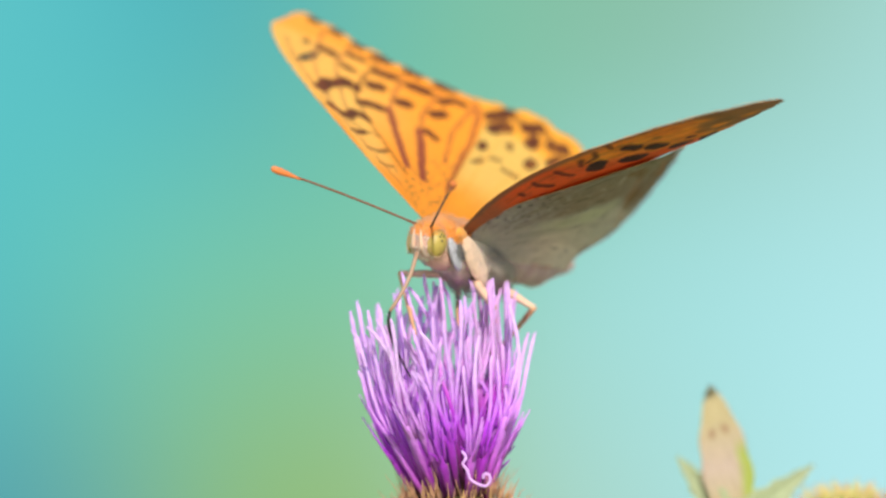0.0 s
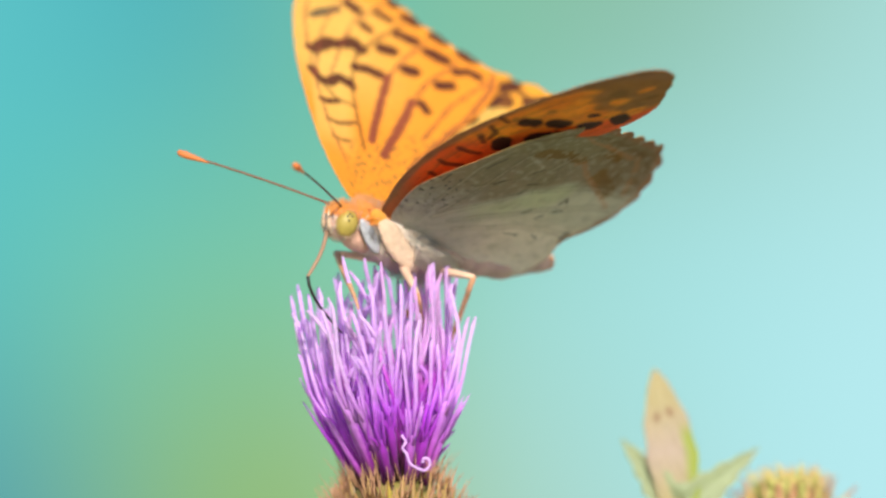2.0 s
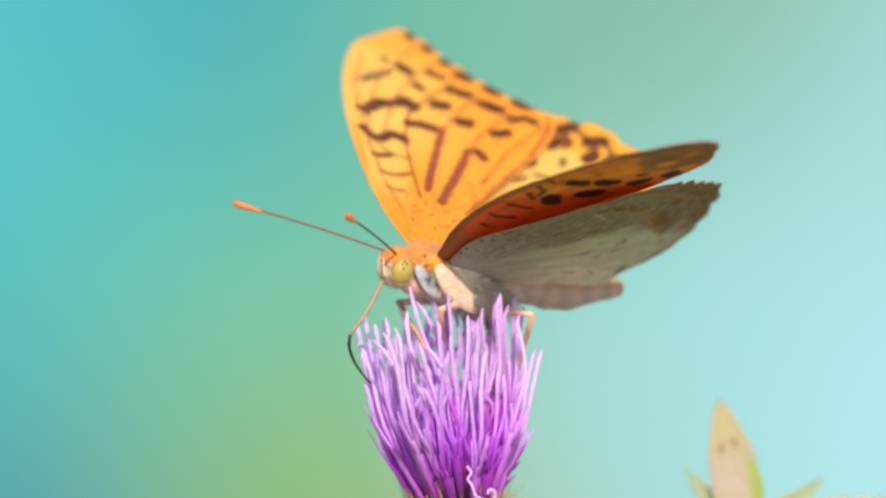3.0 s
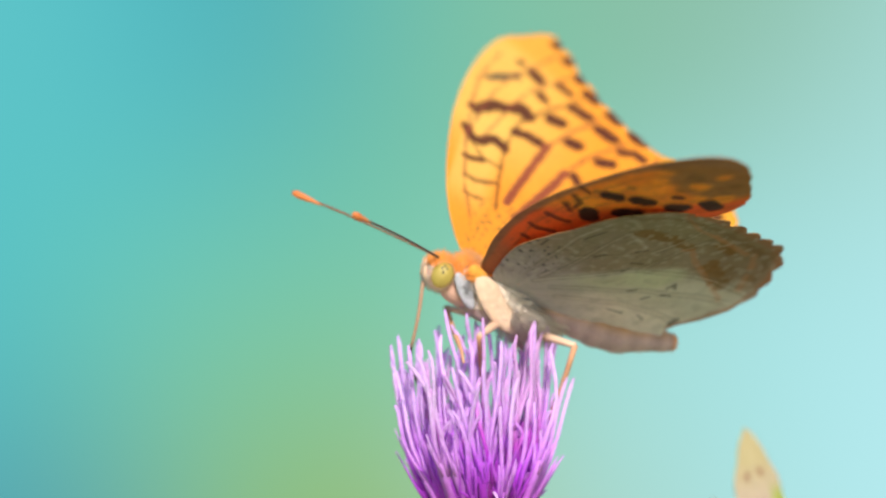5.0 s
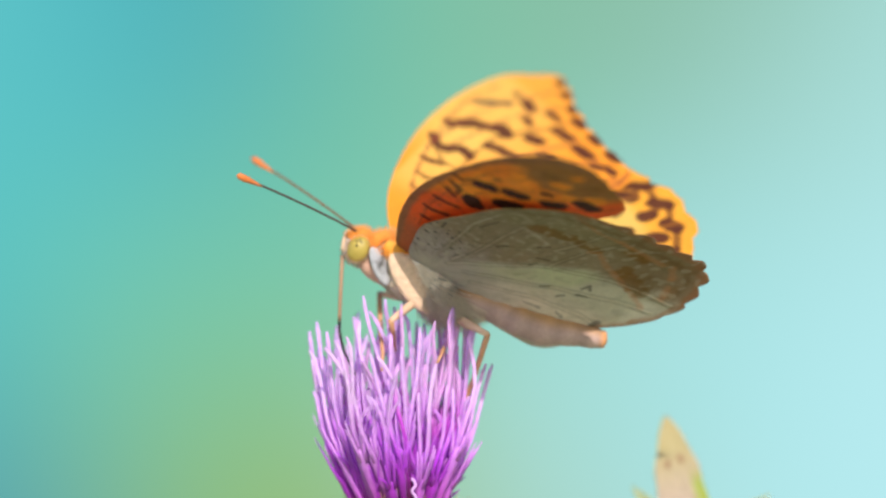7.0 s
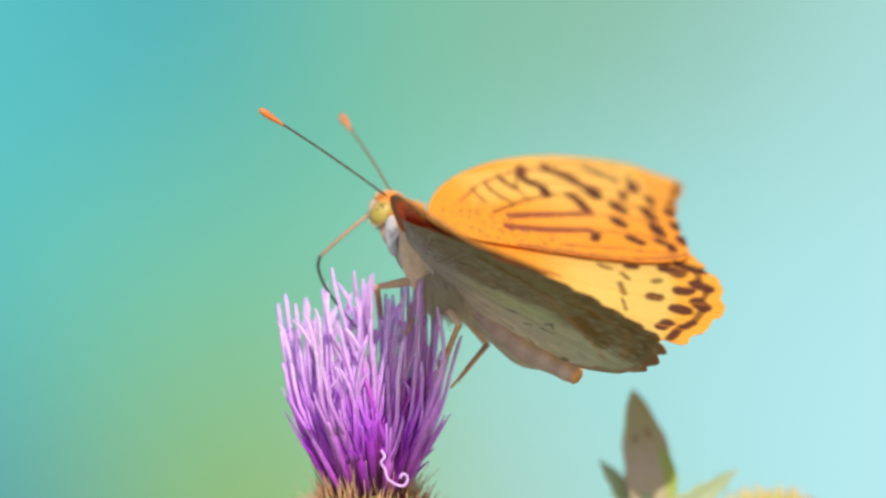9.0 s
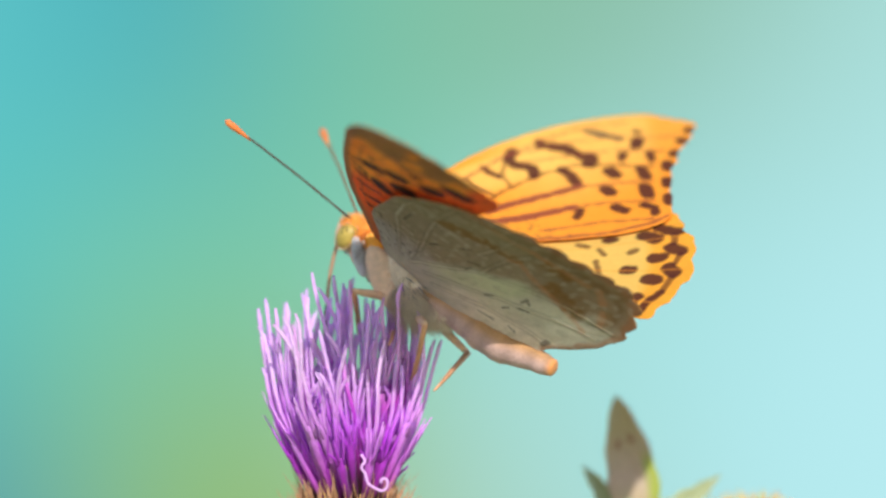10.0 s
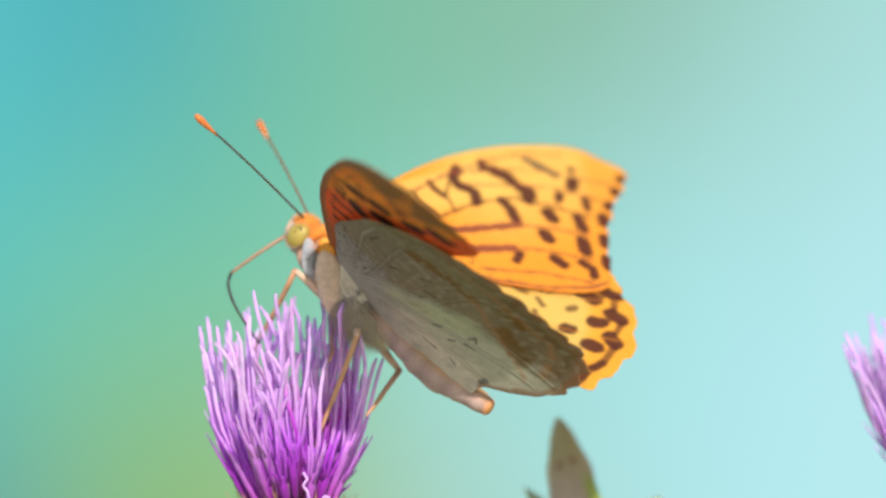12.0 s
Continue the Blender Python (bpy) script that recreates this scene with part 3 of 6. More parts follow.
HIND_UNDER_VEINS = [
    ((4.8, -0.6), (7.4, -0.8), (10.8, -0.6), (12.2, -2.0), (13.9, -4.0), (15.8, -6.4), (18.5, -7.6), (21.8, -8.6)),
    ((3.6, -0.8), (5.6, -1.8), (8.8, -4.2), (11.3, -6.2), (12.5, -7.8), (13.5, -11.0), (14.3, -14.2), (14.3, -17.2), (14.0, -19.9), (13.7, -22.3)),
    ((12.5, -7.8), (14.4, -8.2), (17.6, -9.2), (20.9, -11.6)), ((3.4, -4.4), (4.8, -6.4), (7.0, -10.4), (7.5, -12.9), (7.9, -15.7), (7.7, -17.6)),
    ((4.2, -2.8), (6.2, -5.0), (10.0, -10.9), (11.8, -17.1), (12.1, -21.4)), ((8.3, -1.1), (11.3, -1.1), (14.9, -0.9), (18.8, -1.0), (22.4, -1.6), (25.4, -2.4)),
    ((6.0, 1.2), (11.6, 2.2), (14.3, 2.8), (19.5, 2.5), (21.6, 1.8))]
HIND_VEINS = [((3, 0.5), (10, -1.5), (17, -1.5), (25, 0.2)), ((10, -1.5), (18, -3.6), (27.6, -5.5)), ((10.5, -2.5), (18, -6.5), (27.2, -10.5)),
              ((9.5, -4.5), (17, -9.5), (25.8, -15.5)), ((3, -1), (9.5, -4.5), (10, -1.5)), ((7, -4.5), (14, -11.5), (22.2, -20.8)),
              ((5, -4), (10.5, -12.5), (17, -23.2)), ((3, -3.5), (7.5, -12), (12, -22.6)), ((1.5, -2.5), (4, -9.5), (7, -17.6))]
FORE_VEINS = [s[2:] for s in FORE_TOP_VEINS] + [s[2:] for s in FORE_TOP_EDGE[4:]]


def near(points, line):
    """Distance of points to a line of straight pieces."""
    best = np.full(len(points), 1e9)
    for a, b in zip(line[:-1], line[1:]):
        a, b = np.array(a, float), np.array(b, float)
        d = b - a
        f = np.clip(((points - a) @ d) / max(d @ d, 1e-9), 0, 1)
        best = np.minimum(best, np.linalg.norm(points - (a + f[:, None] * d), axis=1))
    return best


def smooth_step(v, a, b):
    f = np.clip((v - a) / (b - a), 0, 1)
    return f * f * (3 - 2 * f)


def speckle(points, scale, seed):
    return np.array([noise.noise(Vector((u * scale, v * scale, seed))) for u, v in points])


ORANGE, AMBER, PALE = np.array(lin(246, 156, 48)[:3]), np.array(lin(246, 168, 56)[:3]), np.array(lin(246, 194, 98)[:3])
INK_TOP, RUST_TOP, GREY_TOP = np.array(lin(82, 38, 32)[:3]), np.array(lin(146, 72, 52)[:3]), np.array(lin(92, 80, 62)[:3])


def stroke_mix(colour, points, strokes, tones):
    for half, kind, *line in strokes:
        d = near(points, line) + 0.16 * speckle(points, 1.3, 3.0 + half)
        share = 0.95 * (1 - smooth_step(d, 1.02 * half - 0.16, 1.02 * half + 0.16))
        if half < 0.4:
            share = share * 0.8
        colour[:] = colour * (1 - share[:, None]) + tones[kind] * share[:, None]


def fore_top(p):
    u, v = p.T
    f = 0.75 * smooth_step(u + 0.6 * speckle(p, 0.3, 1), 12, 24)[:, None] * smooth_step(v, -9, 3)[:, None]
    colour = ORANGE * (1 - f) + PALE * f
    inner = ((smooth_step(v, 0.5, 3) * (1 - smooth_step(v, 6.2, 7.0))) * smooth_step(u, 6, 12) * (1 - smooth_step(u, 22, 25)))[:, None]
    colour = colour * (1 - 0.7 * inner) + PALE * 0.7 * inner
    base = (smooth_step(speckle(p, 1.8, 51), 0.15, 0.4) * (1 - smooth_step(np.abs(u - 7.0 + 0.6 * v), 2.5, 6)) * (1 - smooth_step(v, 1.6, 3.2)))[:, None]
    colour = colour * (1 - 0.7 * base) + np.array(lin(112, 90, 56)[:3]) * 0.7 * base
    rim = smooth_step(u - 0.62 * v, 33.0, 36.0)[:, None]
    colour = colour * (1 - 0.7 * rim) + ORANGE * 0.7 * rim
    stroke_mix(colour, p, FORE_TOP + FORE_TOP_INNER + FORE_TOP_EDGE + FORE_TOP_VEINS, (INK_TOP, RUST_TOP, GREY_TOP))
    return colour


def hind_top(p):
    u, v = p.T
    r = np.hypot(u, v)
    f = smooth_step(r + speckle(p, 0.3, 2), 9, 17)[:, None]
    colour = ORANGE * (1 - f) + np.array(lin(232, 188, 96)[:3]) * f
    rim = smooth_step(r, 24.5, 26.5)[:, None]
    colour = colour * (1 - rim) + AMBER * rim
    stroke_mix(colour, p, HIND_TOP + HIND_TOP_INNER, (INK_TOP, RUST_TOP, GREY_TOP))
    for vein in HIND_VEINS:
        share = 0.35 * (1 - smooth_step(near(p, vein), 0.05, 0.2))[:, None]
        colour = colour * (1 - share) + ORANGE * share
    return colour


def blend(colour, share, tone):
    share = np.asarray(share)[:, None]
    return colour * (1 - share) + np.array(lin(*tone)[:3]) * share


def fore_under(p):
    u, v = p.T
    rough = speckle(p, 0.4, 5)
    out = 0.57 * (u - 18.5) + 0.82 * (v - 3.0) + 0.8 * rough
    colour = blend(np.tile(np.array(lin(236, 96, 40)[:3]), (len(p), 1)), smooth_step(out, -0.4, 2.2), (236, 134, 42))
    colour = blend(colour, 0.9 * smooth_step(u - 0.16 * v + 1.2 * rough, 28.5, 31.5) * smooth_step(v + 0.4 * u, 6.0, 9.0), (146, 104, 62))
    for a, b, wide in ((24.4, 6.2, 1.5), (27.9, 3.7, 1.9), (19.5, 5.3, 1.5), (32.0, 0.9, 1.3), (31.8, 6.2, 1.0), (30.0, 5.1, 0.9), (31.1, -3.9, 1.4), (35.6, 1.4, 1.0), (29.6, -1.4, 1.0)):
        d = np.hypot((u - a) * 0.8 + (v - b) * 0.35, (v - b) - 0.25 * (u - a)) + 0.5 * speckle(p, 0.7, a)
        colour = blend(colour, 0.92 * (1 - smooth_step(d, wide * 0.5, wide * 1.2)), (248, 152, 46))
    for a, b, wide in ((29.8, 1.8, 0.7), (26.0, 5.4, 0.5), (33.6, 3.4, 1.2), (34.6, -1.6, 1.0), (22.0, 6.6, 0.5)):
        d = np.hypot(u - a, v - b) + 0.5 * speckle(p, 0.8, b)
        colour = blend(colour, 0.6 * (1 - smooth_step(d, wide * 0.4, wide * 1.3)), (124, 92, 50))
    colour = blend(colour, 0.5 * smooth_step(u + 0.3 * v, 37.5, 41), (150, 112, 92))
    edge = smooth_step(v - np.interp(u, [0, 6, 12, 20, 28, 35, 39], [0.4, 3.7, 6.1, 7.5, 7.8, 6.8, 5.0]) + 0.2 * rough, 0, 0.7)
    colour = blend(colour, 0.85 * edge, (142, 100, 74))
    colour = blend(colour, 0.22 * smooth_step(speckle(np.stack([u * 0.45, v], 1), 1.6, 44), 0.0, 0.45), (96, 62, 46))
    colour = blend(colour, 0.7 * (1 - smooth_step(u + 1.5 * speckle(p, 0.5, 61), 3, 9)), (136, 98, 70))
    for vein in FORE_VEINS:
        colour = blend(colour, 0.35 * (1 - smooth_step(near(p, vein), 0.05, 0.26)), (120, 70, 44))
    stroke_mix(colour, p, FORE_UNDER, (np.array(lin(36, 24, 28)[:3]), RUST_TOP, GREY_TOP))
    return colour


def dabs(colour, p, spots, tone, share):
    """Soft-edged dabs or streaks: half width, then points."""
    for half, *line in spots:
        d = near(p, line if len(line) > 1 else [line[0], line[0]]) + 0.35 * half * speckle(p, 1.2, half + line[0][0])
        colour = blend(colour, share * (1 - smooth_step(d, 0.45 * half, half)), tone)
    return colour


def hind_under(p):
    u, v = p.T
    r = np.hypot(u, v)
    split = np.interp(v, [-24, -20, -17.6, -14.2, -11, -7.8, -4.2, -1, 3], [14.2, 14.4, 14.5, 14.4, 13.6, 12.8, 9.2, 4.2, 0.0]) - u
    rear = smooth_step(split + 0.7 * speckle(p, 0.3, 4), -1.4, 0.9)
    colour = blend(np.tile(np.array(lin(148, 130, 110)[:3]), (len(p), 1)), 0.92 * rear, (206, 200, 184))
    # silvery inner strip, paled further to paint in the sun that falls on it
    colour = blend(colour, 0.75 * rear * smooth_step(split + speckle(p, 0.3, 9), 4.0, 7.5), (234, 220, 208))
    colour = blend(colour, 0.45 * rear * smooth_step(speckle(p, 0.22, 19), -0.1, 0.35) * (1 - smooth_step(split, 2.5, 6)), (186, 196, 150))
    colour = blend(colour, 0.65 * smooth_step(u + 0.8 * speckle(p, 0.5, 11), 16.5, 20.5) * (1 - rear), (140, 126, 96))
    colour = blend(colour, 0.7 * (1 - smooth_step(r + 1.6 * speckle(p, 0.4, 12), 5, 12)), (178, 170, 170))
    angle = np.arctan2(v, u)
    along = np.stack([r * 0.22, angle * 7], 1)
    colour = blend(colour, 0.25 * smooth_step(speckle(along, 1.0, 13), 0.0, 0.45) * (1 - 0.5 * rear), (122, 112, 86))
    colour = blend(colour, 0.2 * smooth_step(speckle(along, 3.1, 15), 0.1, 0.5), (104, 98, 82))
    outer = smooth_step(u * 0.5 - v * 0.87 + 1.5 * speckle(p, 0.4, 71), 17.5, 22.5) * (1 - smooth_step(split, -0.5, 1.5))
    colour = blend(colour, outer * (0.45 + 0.4 * smooth_step(speckle(p, 0.7, 72), -0.1, 0.4)), (128, 98, 66))
    colour = dabs(colour, p, ((1.3, (19.2, -1.9), (19.0, -5.8)), (0.9, (18.7, -7.4), (18.3, -9.6)), (1.2, (16.4, -14.2), (14.1, -18.0)), (0.8, (19.6, -12.6), (18.8, -14.9))), (126, 88, 40), 0.75)
    colour = dabs(colour, p, ((0.42, (17.6, -9.2), (17.9, -10.2), (16.3, -12.2), (15.5, -13.6), (14.1, -16.3), (12.2, -19.8)), (0.5, (18.8, -18.1), (17.1, -19.4)), (0.5, (16.0, -19.9), (14.1, -20.7)),
                               (0.35, (21.0, -10.6), (19.6, -14.4), (18.8, -17.1)), (0.3, (24.2, -3.4), (21.6, -7.8), (20.4, -12.0))), (190, 126, 84), 0.4)
    rim = np.minimum(near(p, LEFT_HIND_EDGE[6:19]), 9.0)
    colour = blend(colour, 0.7 * (1 - smooth_step(rim + 0.35 * speckle(p, 0.9, 8), 0.3, 1.0)) * smooth_step(-v, -2, 6), (156, 104, 74))
    colour = blend(colour, 0.5 * (1 - smooth_step(np.abs(rim - 1.6 - 0.3 * speckle(p, 0.8, 28)), 0.1, 0.5)) * (1 - 0.8 * rear), (112, 84, 54))
    colour = dabs(colour, p, ((0.4, (21.5, 1.8), (21.2, 0.7), (20.0, -1.0)), (0.3, (19.5, 2.5), (14.3, 2.8), (11.8, 2.3), (11.6, 0.4)), (0.36, (18.1, -1.3), (17.2, -3.4)), (0.3, (17.0, -3.8), (16.5, -5.0)),
                               (0.28, (17.2, -11.6), (17.1, -11.8)), (0.3, (9.2, -10.6), (8.8, -11.6))), (206, 192, 172), 0.24)
    colour = blend(colour, 0.3 * smooth_step(speckle(p, 1.3, 14), 0.1, 0.45), (196, 186, 166))
    for line in HIND_UNDER_VEINS:
        d = near(p, line)
        colour = blend(colour, 0.3 * smooth_step(d, 0.1, 0.2) * (1 - smooth_step(d, 0.25, 0.55)), (92, 84, 66))
        colour = blend(colour, (0.2 + 0.5 * speckle(p, 0.5, 81)).clip(0, 0.5) * (1 - smooth_step(d, 0.04, 0.16)), (206, 190, 168))
    colour = blend(colour, 0.85 * smooth_step(speckle(p, 1.7, 17), 0.3, 0.4) * (1 - smooth_step(np.hypot(u - 7, v - 3.6), 2.5, 6)), (66, 62, 72))
    colour = dabs(colour, p, ((0.24, (11.5, -13.0), (12.4, -13.3), (11.8, -13.8)), (0.22, (10.4, -13.2), (10.7, -14.2)), (0.2, (9.1, -9.5), (9.8, -10.2)), (0.2, (8.8, -11.8), (9.5, -12.3)),
                               (0.2, (11.5, -6.3), (12.3, -6.6)), (0.2, (11.9, -1.7), (13.1, -2.4)), (0.2, (15.2, -4.7), (16.1, -5.6)), (0.18, (14.4, 1.9), (17.4, 1.4)), (0.2, (11.6, 4.6), (9.8, 4.1)),
                               (0.18, (5.6, -10.0), (5.9, -11.8)), (0.18, (6.6, -13.6), (6.4, -14.5)), (0.2, (13.2, -6.0), (13.6, -7.2)), (0.45, (8.1, -17.8), (7.5, -17.6))), (56, 50, 52), 0.6)
    return colour


def wing(name, edge, centre, shift, veins, top, under, side, scallop, around=400, rings=76, label="", fold_slope=0.0, bend=BEND, rise=0.0, drop=0.0):
    """A thin two-sided wing with raised veins. side: 1 left, -1 right; it lies in its own plane with the joint at the origin."""
    rim = curve_through(edge, around)
    middle = np.array(centre, float)
    if scallop:
        along = np.linspace(0, 1, around)
        out = rim - middle
        zone = smooth_step(along, scallop[0], scallop[0] + 0.04) * (1 - smooth_step(along, scallop[1] - 0.04, scallop[1]))
        wave = np.abs(np.sin((along - scallop[0]) / (scallop[1] - scallop[0]) * math.pi * scallop[3]))
        jag = np.array([noise.noise(Vector((k * 0.16, scallop[2] * 9, side))) for k in range(around)]) * 0.55
        wave = wave + jag + 0.5 * np.abs(jag)
        rim = middle + out * (1 + (scallop[2] * (wave - 0.6) * zone / np.linalg.norm(out, axis=1)))[:, None]
    steps = np.linspace(0, 1, rings + 1)[1:] ** 0.85
    flat = np.concatenate([[middle]] + [middle + s * (rim - middle) for s in steps])
    u, v = flat.T
    w = v + shift
    lift = bend[0] * u * u + bend[1] * u * w + bend[2] * w * w
    if shift:
        fold = np.clip((u - 3) * -0.49 + (v + 2) * -0.87, 0, 16)
        lift = lift - fold_slope * (np.sqrt(fold * fold + 0.25) - 0.5)
    lift = lift - drop * smooth_step(u, 2, 12)
    if rise:
        behind = (u - 5) * -0.417 + (v - 3) * -0.909
        lift = lift + rise * np.log1p(np.exp(np.clip(3 * (behind + 2.2), -20, 20))) / 3 * (0.12 + 0.88 * smooth_step(u, 16, 24))
    ridge = np.zeros(len(flat))
    for line in veins:
        ridge = np.maximum(ridge, 1 - smooth_step(near(flat, line), 0.0, 0.24))
    ripple = 0.08 * speckle(flat, 0.35, 31) + 0.03 * speckle(flat, 1.1, 33)
    level = lift + ripple
    thick = 0.04 + 0.07 * ridge
    n = len(flat)
    flip = -1 if side > 0 else 1
    upper = np.stack([flip * u, v, level + thick], 1) * MM
    lower = np.stack([flip * u, v, level - thick], 1) * MM
    faces, slots = [], []
    for k in range(around):
        j = (k + 1) % around
        faces += [(0, 1 + k, 1 + j), (n, n + 1 + j, n + 1 + k)]
        slots += [0, 1]
        for i in range(rings - 1):
            a, b = 1 + i * around, 1 + (i + 1) * around
            faces += [(a + k, b + k, b + j, a + j), (n + a + k, n + a + j, n + b + j, n + b + k)]
            slots += [0, 1]
        e = 1 + (rings - 1) * around
        faces.append((e + k, n + e + k, n + e + j, e + j))
        slots.append(1)
    if side < 0:
        faces = [f[::-1] for f in faces]
    ob = part(name, np.concatenate([upper, lower]), faces, [WING_TOP, WING_UNDER], butterfly, label, True, slots)
    ones = np.ones((n, 1))
    paint(ob, np.concatenate([np.concatenate([top(flat), ones], 1), np.concatenate([under(flat), ones], 1)]))
    return ob


butterfly = new("butterfly")
tagged(butterfly, "orange butterfly with black spots, feeding on a thistle flower", "butterfly")

FORE = dict(edge=FORE_EDGE, centre=(21, -1.0), shift=0.0, veins=FORE_VEINS, top=fore_top, under=fore_under, scallop=(0.42, 0.70, 0.35, 6))
HIND = dict(edge=HIND_EDGE, centre=(14, -8.5), shift=-3.0, veins=HIND_VEINS, top=hind_top, under=hind_under, scallop=(0.24, 0.72, 0.8, 8))
forewing_right = wing("forewing", side=-1, label="orange forewing with black spots and bars", **FORE)
hindwing_right = wing("hindwing", side=-1, label="yellow-orange hindwing with black spots and scalloped edge", fold_slope=0.16, **HIND)
forewing_left = wing("forewing", side=1, label="forewing, orange-red and olive underside with black spots", bend=LEFT_FORE_BEND, rise=0.12, **{**FORE, "edge": LEFT_FORE_EDGE})
hindwing_left = wing("hindwing", side=1, label="hindwing with silky grey-olive underside and ragged edge", bend=LEFT_HIND_BEND, drop=0.4,
                     **{**HIND, "edge": LEFT_HIND_EDGE, "centre": (12.5, -8.5), "veins": HIND_UNDER_VEINS, "scallop": (0.36, 0.70, 0.6, 9)})


def hairs(name, mat, count, place, length, seed, lay):
    """A coat of fine hairs; place gives a root and a direction, lay the way they are combed."""
    rng = random.Random(seed)
    verts, faces = [], []
    for _ in range(count):
        root, way = place(rng)
        way = (way + Vector(lay) + Vector((rng.uniform(-0.3, 0.3), rng.uniform(-0.3, 0.3), rng.uniform(-0.3, 0.3)))).normalized()
        long = length * rng.uniform(0.5, 1.2)
        side = way.orthogonal().normalized() * 0.055
        other = way.cross(side)
        n = len(verts)
        tip = root + way * long + Vector(lay) * long * 0.25
        for c in (side, -0.5 * side + 0.87 * other, -0.5 * side - 0.87 * other):
            verts.append((root + c) * MM)
        verts.append(tip * MM)
        faces += [(n, n + 1, n + 3), (n + 1, n + 2, n + 3), (n + 2, n, n + 3)]
    return tagged(part(name, verts, faces, mat, butterfly), kind="stuff")


def on_blob(centre, size, keep):
    def place(rng):
        while True:
            v = Vector((rng.gauss(0, 1), rng.gauss(0, 1), rng.gauss(0, 1))).normalized()
            if keep(v):
                return Vector((centre[0] + v.x * size[0], centre[1] + v.y * size[1], centre[2] + v.z * size[2])), \
                    Vector((v.x / size[0], v.y / size[1], v.z / size[2])).normalized()
    return place


def scaled(piece):
    return [Vector(v) * MM for v in piece[0]], piece[1]


THORAX, THORAX_SIZE = (-1.0, 0, -0.1), (6.2, 2.7, 2.9)
part("thorax", *scaled(blob(THORAX, THORAX_SIZE, 20, 28)), FUR_CREAM, butterfly, "furry cream and orange thorax")
HEAD, HEAD_SIZE = (6.2, 0, -0.3), (1.85, 1.45, 1.85)
part("head", *scaled(blob(HEAD, HEAD_SIZE, 16, 22)), NECK, butterfly)
hairs("back_fur", FUR_ORANGE, 2600, on_blob(THORAX, THORAX_SIZE, lambda v: v.z > 0.62), 1.2, 1, (-0.5, 0, 0.1))
hairs("breast_fur", FUR_WHITE, 3000, on_blob(THORAX, THORAX_SIZE, lambda v: v.z < 0.66), 0.55, 2, (-1.3, 0, -0.4))
hairs("collar_fur", FUR_ORANGE, 1500, on_blob((3.9, 0, 0.5), (1.6, 2.0, 2.1), lambda v: v.z > -0.1), 1.1, 8, (-0.3, 0, 0.25))
part("neck", *scaled(blob((3.2, 0, -1.2), (2.6, 1.7, 1.6), 14, 18)), NECK, butterfly, "pinkish neck")
hairs("flank_fur", FUR_WHITE, 1800, on_blob((-4.2, 0, -1.0), (3.2, 3.1, 1.9), lambda v: abs(v.y) > 0.35 and v.x < 0.75 and v.z < 0.8), 2.0, 21, (-1.1, 0, -0.5))
hairs("wing_root_fur", GREY_FUR, 140, on_blob((-3.6, 0, 0.2), (2.6, 2.75, 1.9), lambda v: abs(v.y) > 0.6), 1.3, 9, (-1.0, 0, -0.2))
for s in (1, -1):
    plate = part("side_plate", *scaled(blob((0, 0, 0), (4.0, 0.7, 1.65), 18, 20)), PLATE, butterfly, "smooth cream side plate")
    plate.matrix_basis = pose(-0.0006, s * 0.00235, -0.0007, s * 12, -28, 0)
    collar = part("collar_plate", *scaled(blob((0, 0, 0), (2.3, 0.5, 0.85), 14, 16)), COLLAR_WHITE, butterfly, "white collar patch with dark hairs")
    collar.matrix_basis = pose(0.0034, s * 0.0021, -0.0008, s * 10, -40, 0)
    tegula = part("shoulder_plate", *scaled(blob((0, 0, 0), (1.6, 0.6, 1.0), 12, 14)), SHOULDER, butterfly, "orange-yellow shoulder plate")
    tegula.matrix_basis = pose(0.0026, s * 0.0019, 0.0013, 0, -20, s * 10)
    hairs("collar_hair", GREY_FUR, 160, on_blob((3.0, s * 2.2, -0.4), (1.3, 0.4, 0.8), lambda v: v.y * s > 0), 0.5, 10 + s, (-0.7, 0, -0.6))
hairs("crown_fur", FUR_ORANGE, 1300, on_blob(HEAD, HEAD_SIZE, lambda v: v.z > 0.15), 0.95, 3, (-0.1, 0, 0.3))
hairs("face_bristle", GREY_FUR, 70, on_blob(HEAD, HEAD_SIZE, lambda v: v.x > 0.3 and v.z < 0.4), 0.5, 14, (0.3, 0, 0.5))
hairs("face_fur", FUR_CREAM, 450, on_blob(HEAD, HEAD_SIZE, lambda v: v.z < 0.3 and abs(v.y) < 0.8), 0.5, 4, (0.25, 0, -0.4))
